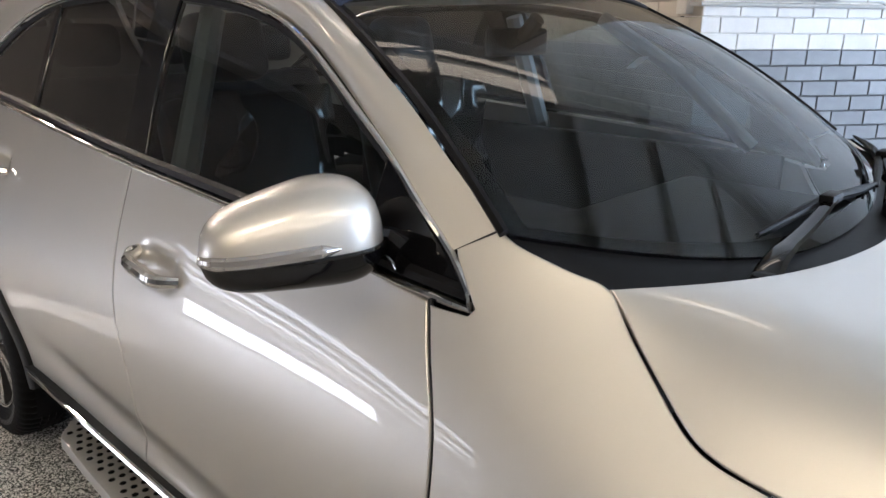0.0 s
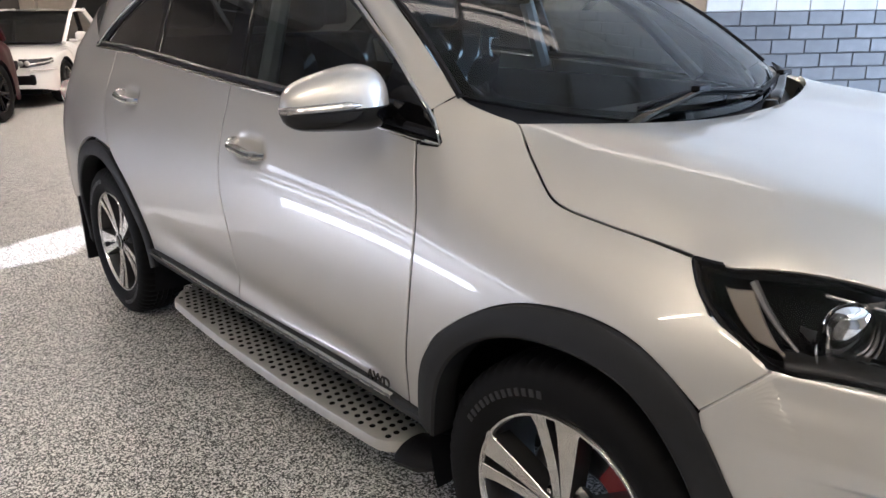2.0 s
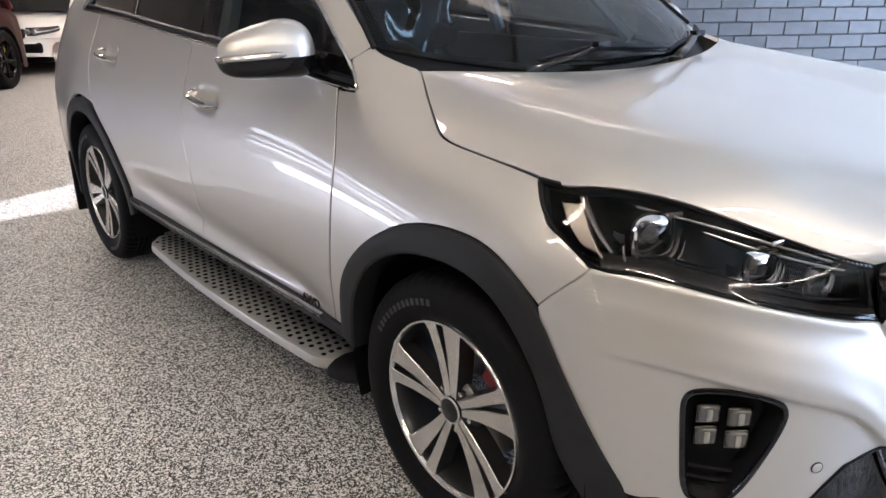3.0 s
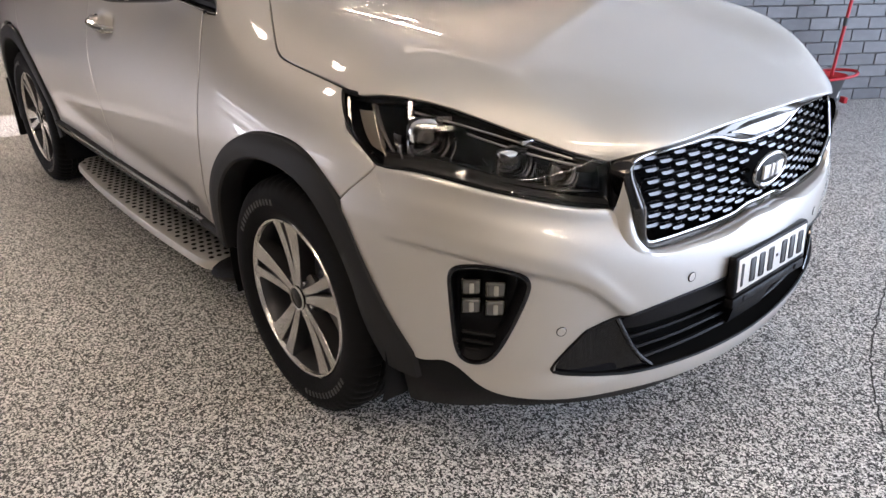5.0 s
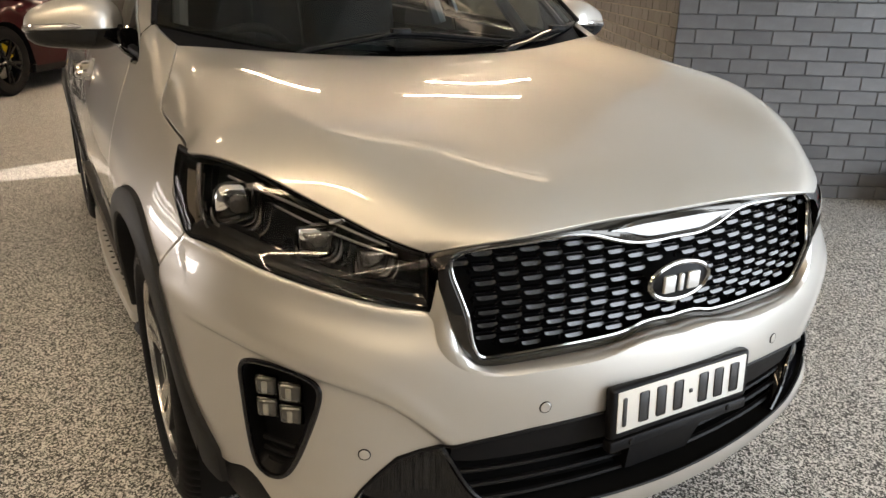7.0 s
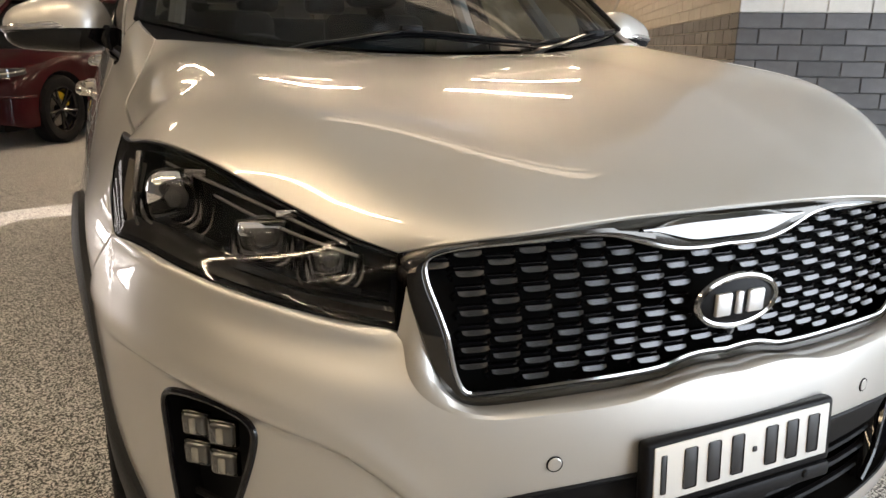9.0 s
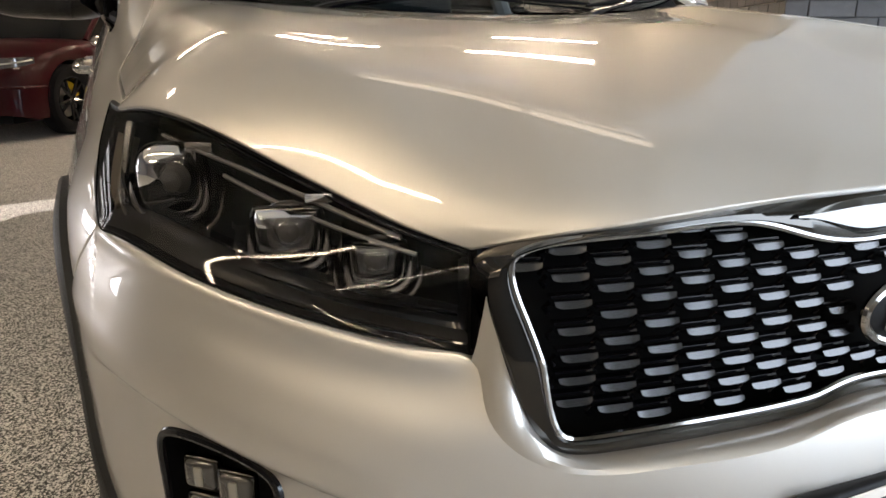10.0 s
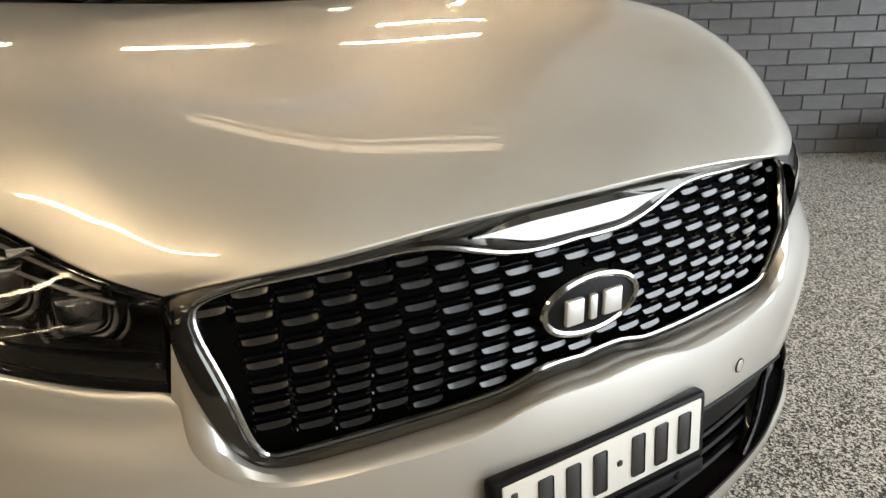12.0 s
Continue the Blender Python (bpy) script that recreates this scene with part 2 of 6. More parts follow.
def floor_material():
    """Resin floor strewn with pale, grey and black flakes under a clear coat."""
    m = mat("flake_floor", (0.4, 0.39, 0.37), 0.4, 0, 0.10, 0.22, spec=0.3)
    t = m.node_tree
    b = t.nodes["Principled BSDF"]
    where = t.nodes.new("ShaderNodeTexCoord")
    warp, add = t.nodes.new("ShaderNodeTexNoise"), t.nodes.new("ShaderNodeVectorMath")
    warp.inputs["Scale"].default_value = 120
    add.operation = "MULTIPLY_ADD"
    add.inputs[1].default_value = (0.008, 0.008, 0.008)
    t.links.new(where.outputs["Object"], warp.inputs["Vector"])
    t.links.new(warp.outputs["Color"], add.inputs[0])
    t.links.new(where.outputs["Object"], add.inputs[2])
    vor, vor2 = t.nodes.new("ShaderNodeTexVoronoi"), t.nodes.new("ShaderNodeTexVoronoi")
    vor.inputs["Scale"].default_value, vor2.inputs["Scale"].default_value = 205, 440
    for v in (vor, vor2):
        t.links.new(add.outputs[0], v.inputs["Vector"])
    ramps = []
    for v, stops in ((vor, ((0.0, 0.010), (0.36, 0.035), (0.45, 0.34), (0.60, 0.70), (0.78, 0.92))), (vor2, ((0.0, 0.06), (0.3, 0.3), (0.6, 0.55), (0.85, 0.75)))):
        sep, rmp = t.nodes.new("ShaderNodeSeparateColor"), t.nodes.new("ShaderNodeValToRGB")
        rmp.color_ramp.interpolation = "CONSTANT"
        while len(rmp.color_ramp.elements) < len(stops):
            rmp.color_ramp.elements.new(0.5)
        for e, (p, c) in zip(rmp.color_ramp.elements, stops):
            e.position, e.color = p, (c, c * 0.985, c * 0.95, 1)
        t.links.new(v.outputs["Color"], sep.inputs[0])
        t.links.new(sep.outputs[0], rmp.inputs[0])
        ramps.append(rmp)
    mix, stain, srmp, mul = t.nodes.new("ShaderNodeMix"), t.nodes.new("ShaderNodeTexNoise"), t.nodes.new("ShaderNodeMapRange"), t.nodes.new("ShaderNodeMix")
    mix.data_type, mul.data_type, mul.blend_type = "RGBA", "RGBA", "MULTIPLY"
    mix.inputs[0].default_value = 0.10
    t.links.new(ramps[0].outputs[0], mix.inputs[6])
    t.links.new(ramps[1].outputs[0], mix.inputs[7])
    stain.inputs["Scale"].default_value, stain.inputs["Detail"].default_value = 1.3, 8
    srmp.inputs["To Min"].default_value, srmp.inputs["To Max"].default_value = 0.75, 1.12
    t.links.new(where.outputs["Object"], stain.inputs["Vector"])
    t.links.new(stain.outputs["Fac"], srmp.inputs["Value"])
    mul.inputs[0].default_value = 1.0
    t.links.new(mix.outputs[2], mul.inputs[6])
    t.links.new(srmp.outputs[0], mul.inputs[7])
    t.links.new(mul.outputs[2], b.inputs["Base Color"])
    rr = t.nodes.new("ShaderNodeMapRange")
    rr.inputs["To Min"].default_value, rr.inputs["To Max"].default_value = 0.32, 0.6
    t.links.new(stain.outputs["Fac"], rr.inputs["Value"])
    t.links.new(rr.outputs[0], b.inputs["Roughness"])
    bp = t.nodes.new("ShaderNodeBump")
    bp.inputs["Strength"].default_value, bp.inputs["Distance"].default_value = 0.25, 0.002
    t.links.new(vor.outputs["Distance"], bp.inputs["Height"])
    t.links.new(bp.outputs[0], b.inputs["Normal"])
    return m


PAINT = paint_material("silver_paint", (0.57, 0.55, 0.515), 0.82)
RED = mat("dark_red_paint", (0.024, 0.0010, 0.0030), 0.4, 0.0, 0.28, 0.03, spec=0.06)
WHITE = mat("white_car_paint", (0.78, 0.78, 0.77), 0.3, 0, 1.0, 0.03)
BLACK = mat("black_plastic", (0.006, 0.006, 0.007), 0.45, bump=0.15, bump_scale=900, spec=0.12)
CLAD = mat("grey_black_cladding", (0.014, 0.0145, 0.016), 0.48, bump=0.2, bump_scale=700, vary=0.2, scale=6, spec=0.22)
GLOSS = mat("gloss_black", (0.004, 0.004, 0.005), 0.05, spec=0.4)
CHROME = mat("chrome", (0.70, 0.69, 0.67), 0.05, 1.0)
DARKCHROME = mat("smoked_chrome", (0.070, 0.067, 0.063), 0.10, 1.0)
INDICATOR = mat("indicator_lens", (0.42, 0.40, 0.39), 0.12, 0.7, 1.0)
BADGE = mat("badge_silver", (.80, .80, .80), .35, .6)
SATIN = mat("satin_silver", (0.55, 0.55, 0.54), 0.3, 1.0)
RINGCHROME = mat("ring_chrome", (0.32, 0.316, 0.31), 0.09, 1.0)
BARCHROME = mat("bar_chrome", (0.15, 0.148, 0.145), 0.12, 1.0)
SLATS = mat("grille_silver", (0.065, 0.065, 0.067), 0.25, 1.0)
TREAD = mat("brushed_tread", (0.44, 0.43, 0.41), 0.42, 0.55, vary=0.08, scale=30)
ALLOY = mat("machined_alloy", (0.74, 0.72, 0.69), 0.2, 1.0, vary=0.06, scale=20)
ALLOYDARK = mat("dark_alloy", (0.035, 0.035, 0.037), 0.35, 0.6, 0.4)
RUBBER = mat("tyre_rubber", (0.005, 0.005, 0.0055), 0.6, bump=0.25, bump_scale=500, vary=0.25, scale=10, spec=0.10)
STEEL = mat("brake_steel", (0.32, 0.31, 0.30), 0.35, 1.0, vary=0.2, scale=30)
CALIPER = mat("red_caliper", (0.16, 0.01, 0.012), 0.4)
YELLOW = mat("yellow_caliper", (0.75, 0.5, 0.02), 0.4)
# near-black that puts the shade of hollows into the colour
DARK = mat("shade_black", (0.004, 0.004, 0.004), 0.8, spec=0.05)
GLASS = glass("clear_glass", (0.56, 0.61, 0.62), gloss=.62, ior=1.52)
TINTED = glass("dark_tinted_glass", (0.07, 0.07, 0.075))
SIDEGLASS = glass("side_glass", (0.42, 0.48, 0.49))
LENS = glass("lamp_lens", (0.90, 0.90, 0.91), gloss=0.5)
PROJECTOR = glass("projector_lens", (0.78, 0.79, 0.82), ior=1.95)
LAMPCHROME = mat("lamp_chrome", (0.62, 0.61, 0.60), 0.22, 0.75)
LEATHER = mat("black_leather", (0.02, 0.021, 0.024), 0.4, bump=0.3, bump_scale=300, vary=0.2, scale=15)
TRIM = mat("dark_interior_trim", (0.028, 0.028, 0.03), 0.6, bump=0.2, bump_scale=400)
LIGHTTRIM = mat("grey_pillar_lining", (0.42, 0.43, 0.43), 0.7)
FILM = mat("clear_plastic_film", (0.5, 0.5, 0.5), 0.15, 0.3, 0.6, bump=1.0, bump_scale=18)
FLOOR = floor_material()

# ---------------------------------------------------------------- the body's surfaces (x ahead from the front axle, y to the car's left)
ZS = [0.40, 0.50, 0.60, 0.70, 0.80, 0.90, 1.00, 1.06, 1.12, 1.19, 1.25]
SIDE = []


def rib(x, *half):
    SIDE.append((x, half))


rib(-3.86, .70, .72, .73, .73, .725, .71, .69, .67, .65, .62, .59)
rib(-3.70, .80, .82, .825, .825, .82, .805, .78, .76, .735, .705, .68)
rib(-3.40, .875, .885, .890, .890, .885, .87, .845, .82, .795, .755, .725)
rib(-2.95, .925, .935, .940, .940, .936, .918, .885, .858, .828, .788, .758)
rib(-2.40, .910, .918, .930, .938, .938, .925, .897, .873, .847, .812, .785)
rib(-1.60, .905, .914, .928, .938, .940, .930, .905, .885, .862, .835, .815)
rib(-1.00, .905, .914, .928, .938, .940, .930, .904, .883, .858, .829, .806)
rib(-0.52, .912, .922, .935, .941, .940, .925, .892, .864, .833, .800, .768)
rib(-0.30, .925, .935, .943, .946, .944, .925, .882, .843, .797, .737, .690)
rib(-0.16, .930, .940, .946, .948, .945, .922, .871, .821, .760, .680, .60)
rib(0.02, .930, .940, .946, .948, .944, .915, .855, .795, .725, .64, .55)
rib(0.22, .915, .925, .932, .934, .929, .900, .832, .770, .70, .61, .52)
rib(0.42, .87, .885, .895, .897, .888, .855, .79, .73, .66, .59, .53)
SIDE_X, SIDE_W = [s[0] for s in SIDE], np.array([s[1] for s in SIDE])
HANDLES = ((-1.315, 1.020), (-2.445, 1.092))


def side_surface(p):
    """(x, z) on the flank."""
    x, z = p[:, 0], p[:, 1]
    w = np.einsum("ni,ij,nj->n", basis(SIDE_X, x), SIDE_W, basis(ZS, z))
    for hx, hz in HANDLES:
        w -= 0.016 * np.exp(-(((x - hx) / 0.075) ** 4 + ((z - hz) / 0.036) ** 4))
    # the rising hollow above the sill
    lane = 0.54 - 0.05 * (x + 1.5)
    w -= 0.012 * np.exp(-((z - lane) / 0.055) ** 2) * ramp(x, -2.35, -1.9) * (1 - ramp(x, -0.75, -0.5))
    return np.stack([x, -w, z], 1)


NOSE_T = [0, 15, 27, 36, 45, 54, 62, 72]
NOSE = []


def ring(z, *radii):
    NOSE.append((z, radii))


ring(.25, 1.126, 1.140, 1.165, 1.175, 1.125, 1.045, 0.972, 0.910)
ring(.33, 1.160, 1.172, 1.205, 1.220, 1.165, 1.085, 1.005, 0.950)
ring(.42, 1.150, 1.163, 1.200, 1.218, 1.172, 1.100, 1.030, 0.970)
ring(.52, 1.158, 1.168, 1.198, 1.215, 1.178, 1.110, 1.045, 0.980)
ring(.62, 1.165, 1.174, 1.203, 1.220, 1.174, 1.110, 1.043, 0.985)
ring(.72, 1.150, 1.160, 1.190, 1.210, 1.180, 1.112, 1.045, 0.985)
ring(.80, 1.120, 1.128, 1.140, 1.170, 1.166, 1.096, 1.035, 0.980)
ring(.88, 1.100, 1.110, 1.124, 1.130, 1.140, 1.070, 1.010, 0.965)
ring(.95, 1.060, 1.070, 1.082, 1.050, 1.060, 1.035, 0.985, 0.945)
ring(1.03, 1.000, 1.010, 1.020, 0.975, 1.005, 0.985, 0.945, 0.900)
NOSE_Z, NOSE_R = [s[0] for s in NOSE], np.array([s[1] for s in NOSE])
NOSE_X = -0.2
for axis in (0, 1):
    # even out the table a little
    near = np.swapaxes(NOSE_R, 0, axis)
    near[1:-1] = .70 * near[1:-1] + .15 * near[:-2] + .15 * near[2:]


def nose_surface(p):
    """(degrees from straight ahead, z) on the front end, to the car's right."""
    a, z = p[:, 0], p[:, 1]
    r = np.einsum("ni,ij,nj->n", basis(NOSE_Z, z), NOSE_R[:, [3, 2, 1, 0, 1, 2, 3, 4, 5, 6, 7]], basis([-k for k in NOSE_T[3:0:-1]] + NOSE_T, np.abs(a)))
    aa = np.clip(np.abs(a), 20, 56)
    edge = basis([20, 25.6, 27.8, 30.8, 34, 40.5, 47, 56], aa) @ np.array([.50, .550, .592, .640, .667, .700, .719, .722])
    pocket = (1 - ramp(z, edge - 0.017, edge + 0.003)) * ramp(z, 0.36, 0.42) * ramp(np.abs(a), 22, 27) * (1 - ramp(np.abs(a), 48, 56))
    r = r - 0.015 * pocket + 0.003 * np.exp(-((z - edge - .030) / .022) ** 2) * ramp(np.abs(a), 22, 27)
    # the lip that runs along below the headlight
    lip = basis([20, 27.4, 34, 40.7, 47, 52.9, 56], aa) @ np.array([.775, .799, .824, .855, .875, .878, .870]) - z
    r = r + (.005 * np.exp(-((lip - .008) / .012) ** 2) - .002 * np.exp(-((lip - .045) / .02) ** 2)) * ramp(np.abs(a), 26, 30) * (1 - ramp(np.abs(a), 53, 58))
    t = np.radians(a)
    x, y = NOSE_X + r * np.cos(t), -r * np.sin(t)
    return np.stack([x + ahead(x, y, z), spread(y), z], 1)


HOOD_Y = [0, .2, .4, .52, .62, .70, .78, .84]
HOOD = []


def cut(x, *heights):
    HOOD.append((x, heights))


cut(.95, .905, .905, .895, .870, .84, .80, .76, .72)
cut(.80, .992, .992, .978, .938, .90, .86, .82, .79)
cut(.60, 1.060, 1.061, 1.061, 1.053, 1.034, .998, .95, .91)
cut(.40, 1.108, 1.110, 1.111, 1.110, 1.104, 1.088, 1.058, 1.015)
cut(.20, 1.138, 1.140, 1.141, 1.142, 1.139, 1.124, 1.088, 1.03)
cut(.00, 1.157, 1.159, 1.162, 1.166, 1.166, 1.153, 1.112, 1.05)
cut(-.18, 1.170, 1.173, 1.178, 1.185, 1.188, 1.176, 1.133, 1.07)
cut(-.32, 1.180, 1.184, 1.192, 1.199, 1.206, 1.205, 1.165, 1.11)
HOOD_X, HOOD_Z = [s[0] for s in HOOD][::-1], np.array([s[1] for s in HOOD][::-1])


def hood_crease(x, y):
    """The bend from the hood's flat top to its sloping flank."""
    d = np.abs(y) - np.interp(x, [-.35, -.16, .07, .26, .42, .55, .70, .80, .95], [.715, .712, .700, .668, .625, .570, .530, .485, .42])
    return .21 * (np.sqrt(d * d + .010 ** 2) + d) / 2


MIRROR_H = [3, 2, 1, 0, 1, 2, 3, 4, 5, 6, 7]


def hood_surface(p):
    """(x, y) on the hood."""
    x, y = p[:, 0], p[:, 1]
    z = np.einsum("ni,ij,nj->n", basis(HOOD_X, x), HOOD_Z[:, MIRROR_H], basis([-k for k in HOOD_Y[3:0:-1]] + HOOD_Y, np.abs(y))) - hood_crease(x, y)
    return np.stack([x, spread(y), z], 1)

# ---------------------------------------------------------------- the silver car
car = thing("car", "clean silver sport utility car parked on flake resin floor", "car")

BELT = [(-0.488, 1.128), (-0.85, 1.170), (-1.20, 1.194), (-1.55, 1.212), (-2.20, 1.248), (-2.80, 1.270), (-3.19, 1.277)]
HOOD_SEAM = [(-.302, 1.192), (-.27, 1.164), (-.237, 1.135), (-.20, 1.107), (-.162, 1.080), (-.127, 1.060), (-.085, 1.0475), (-.03, 1.0395), (.05, 1.0315), (.127, 1.0245)]
SEAM_FRONT = [(-0.505, .43), (-0.497, .548), (-0.462, .78), (-0.479, .972), (-0.530, 1.075), (-0.556, 1.132)]
SEAM_MID = [(-1.485, .45), (-1.462, .56), (-1.445, .70), (-1.49, .86), (-1.525, 1.02), (-1.545, 1.211)]
SEAM_REAR = [(-2.275, .45), (-2.31, .58), (-2.42, .735), (-2.585, .855), (-2.70, .98), (-2.79, 1.10), (-2.84, 1.270)]
ARCH_OUT = [(-0.455, .43), (-0.406, .63), (-0.315, .74), (-0.148, .844), (0.02, .877), (.174, .857), (.298, .771), (.367, .656), (.413, .574), (.447, .512), (.478, .455), (.505, .40), (.512, .345)]
ARCH_IN = [(-0.395, .40), (-0.36, .56), (-0.285, .682), (-0.150, .772), (0.02, .802), (.17, .772), (.265, .68), (.325, .56), (.357, .44), (.41, .35)]


def body_panels(side):
    s = "right" if side < 0 else "left"
    # front wing
    top = [(-.475, 1.246), (-.449, 1.233), (-.42, 1.2235), (-.385, 1.214), (-.345, 1.204)] + HOOD_SEAM + [(.208, 1.014)]
    left = np.r_[curve(np.array(SEAM_FRONT) + (.001, 0), 60)[:-1], np.linspace((-.552, 1.127), (-.481, 1.127), 8), np.linspace((-.474, 1.133), (-.537, 1.207), 10), np.linspace((-.530, 1.215), (-.475, 1.246), 8)]
    left[0] = -0.505, .432
    bottom = [(-0.505, .432), (-0.46, .44), (-0.406, .63), (-0.315, .74), (-0.148, .844), (0.02, .877), (.174, .857), (.301, .775)]
    right = [(.301, .775), (.352, .826), (.384, .858), (.394, .872), (.376, .884), (.340, .903), (.300, .920), (.262, .953), (.208, 1.014)]
    part("fender", sheet(side_surface, coons(bottom, top, left, right, 110, 70), side=side), PAINT, car)
    # doors
    part("front_door", sheet(side_surface, coons([(-1.485, .45), (-0.508, .432)], [(-1.545, 1.210), (-1.2, 1.193), (-0.85, 1.169), (-0.556, 1.132)], SEAM_MID, SEAM_FRONT, 150, 80), side=side), PAINT, car)
    # black tubes sunk in the seams paint the shade of the gaps
    for seam in (SEAM_FRONT, SEAM_MID, SEAM_REAR):
        line = side_surface(curve(seam, 60))
        line[:, 1] += .0055
        part("seam_shade", hand(tube(line, .0034, 6), side), BLACK, car)
    part("rear_door", sheet(side_surface, coons([(-2.275, .452), (-1.488, .45)], [(-2.84, 1.270), (-2.2, 1.247), (-1.548, 1.211)], SEAM_REAR, SEAM_MID, 130, 80), side=side), PAINT, car)
    # rear quarter
    bottom = [(-3.84, .52), (-3.30, .50), (-3.27, .58), (-3.18, .73), (-3.02, .84), (-2.80, .882), (-2.60, .86)]
    top = [(-3.84, 1.25), (-3.5, 1.27), (-3.19, 1.277), (-2.843, 1.271)]
    right = [(-2.59, .86), (-2.70, .98), (-2.79, 1.10), (-2.843, 1.271)]
    part("quarter_panel", sheet(side_surface, coons(bottom, top, [(-3.84, .52), (-3.84, 1.25)], right, 90, 60), side=side), PAINT, car)
    # wheel arch claddings
    for cx, outer, inner in ((0, ARCH_OUT, ARCH_IN), (-2.78, None, None)):
        if outer is None:
            outer = [(-2.765 + .487 * math.cos(a), .386 + .487 * math.sin(a)) for a in np.radians(np.linspace(-2, 190, 12))][::-1]
            inner = [(-2.765 + .425 * math.cos(a), .378 + .425 * math.sin(a)) for a in np.radians(np.linspace(-4, 194, 12))][::-1]
        n = 60
        o, i = curve(outer, n), curve(inner, n)
        rows = []
        for f, out in ((0.0, -.004), (0.02, .010), (0.12, .014), (.55, .014), (.9, .012), (1.0, .006)):
            q = side_surface((1 - f) * o + f * i)
            if cx == 0:
                far = ramp(q[:, 0], .30, .42)
                ang = np.degrees(np.arctan2(-q[:, 1], q[:, 0] - NOSE_X))
                nose = nose_surface(np.stack([ang, q[:, 2]], 1))
                q = (1 - far)[:, None] * q + far[:, None] * nose
            q[:, 1] -= out
            rows.append(q)
        lip = rows[-1].copy()
        lip[:, 1] += 0.07
        rows.append(lip)
        g = np.stack(rows, 1)
        part("arch_cladding", hand(([tuple(v) for v in g.reshape(-1, 3)], grid_faces(n, len(rows))), side), CLAD, car, "dark grey plastic wheel arch cladding")
        # dark liner of the wheel well
        th = np.radians(np.linspace(-20, 200, 40))
        well = [[(cx + r * math.cos(a), -y, max(.12, .37 + r * math.sin(a))) for y, r in ((.90, .44), (.62, .45), (.60, .44), (.56, .10))] for a in th]
        part("wheel_well", hand(([v for w in well for v in w], grid_faces(40, 4)), side), BLACK, car)
    part("mud_flap", hand(box(-3.255, -3.235, -.93, -.70, .17, .52, .006), side), BLACK, car)
    # sill cladding, chrome strip, running board
    n = 40
    xs = np.linspace(-2.30, -.43, n)
    prof = ((.905, .455), (.930, .452), (.932, .438), (.906, .395), (.850, .356), (.78, .335), (.70, .32))
    part("sill_cladding", hand(([(x, -y, z) for x in xs for y, z in prof], grid_faces(n, len(prof))), side), CLAD, car)
    strip = ((.926, .458), (.936, .455), (.940, .449), (.936, .443), (.926, .440))
    part("chrome_strip", hand(([(x, -y, z + .006 * math.sin((x + .5) * 1.2)) for x in np.linspace(-2.25, -.56, n) for y, z in strip], grid_faces(n, 5)), side), CHROME, car, "bright chrome strip along the door bottoms")
    running_board(side)
    greenhouse(side)
    # near-black sheet that paints in the shade behind the panel gaps
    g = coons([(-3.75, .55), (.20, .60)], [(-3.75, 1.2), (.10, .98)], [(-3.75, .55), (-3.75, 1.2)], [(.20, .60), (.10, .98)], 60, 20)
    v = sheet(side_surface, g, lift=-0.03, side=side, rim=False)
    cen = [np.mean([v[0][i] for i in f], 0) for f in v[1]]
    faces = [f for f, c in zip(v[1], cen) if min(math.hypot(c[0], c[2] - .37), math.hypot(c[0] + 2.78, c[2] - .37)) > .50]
    part("gap_shade", (v[0], faces), DARK, car)


def running_board(side):
    board = new("running_board")
    board.parent = car
    tagged(board, "brushed silver running board with black rubber dots")
    n = 60
    x0, x1 = -2.19, -.59

    def reach_at(x):
        return .942 - .030 * ((x + 1.37) / .77) ** 2 - .05 * (1 - ramp(min(x - x0, x1 - x), 0, .10)) ** 2
    xs = np.linspace(x0, x1, n)
    rows = []
    for x in xs:
        reach = reach_at(x)
        rows.append([(x, -.77, .255), (x, -.80, .262), (x, -(reach - .016), .262), (x, -(reach - .004), .258), (x, -reach, .248), (x, -reach, .226), (x, -(reach - .012), .216), (x, -.77, .20)])
    v = [p for r in rows for p in r]
    caps = [tuple(range(8)), tuple((n - 1) * 8 + i for i in range(8))[::-1]]
    part("tread", hand((v, grid_faces(n, 8) + caps), side), TREAD, board)
    dot = mesh_of("rubber_dot", *lathe([(0, .0022), (.0076, .0022), (.0095, .0012), (.010, 0)], 8), RUBBER)
    for i in range(41):
        for j in range(5):
            x, y = x0 + .04 + i * .0385, -(.778 + j * .030 + (i % 2) * .015)
            if x > x1 - .02 or -y > reach_at(x) - .024:
                continue
            part("rubber_dot", dot, RUBBER, board, at=Matrix.Translation((x, y * (1 if side < 0 else -1), .2625)) @ Matrix.Rotation(math.pi / 2, 4, "X"))
    for a, b in ((x1 + .01, -.44),):
        part("end_cap", hand(tube([(a, -.845, .238), ((a + b) / 2, -.84, .245), (b, -.83, .26)], [.078, .074, .045], 12, flat=.5), side), BLACK, board)
    for x in (-1.8, -.9):
        part("bracket", hand(box(x - .03, x + .03, -.85, -.60, .19, .225, .006), side), BLACK, board)


G_X = [-3.3, -2.4, -1.6, -1.0, -.6, -.4]
G_Z = [1.10, 1.25, 1.45, 1.62]
G_W = np.array([[.745, .722, .665, .60], [.845, .785, .708, .632], [.868, .815, .735, .650], [.862, .808, .722, .632], [.832, .780, .690, .60], [.79, .745, .66, .57]])


def glass_surface(p):
    x, z = p[:, 0], p[:, 1]
    w = np.einsum("ni,ij,nj->n", basis(G_X, x), G_W, basis(G_Z, z))
    return np.stack([x, -w, z], 1)


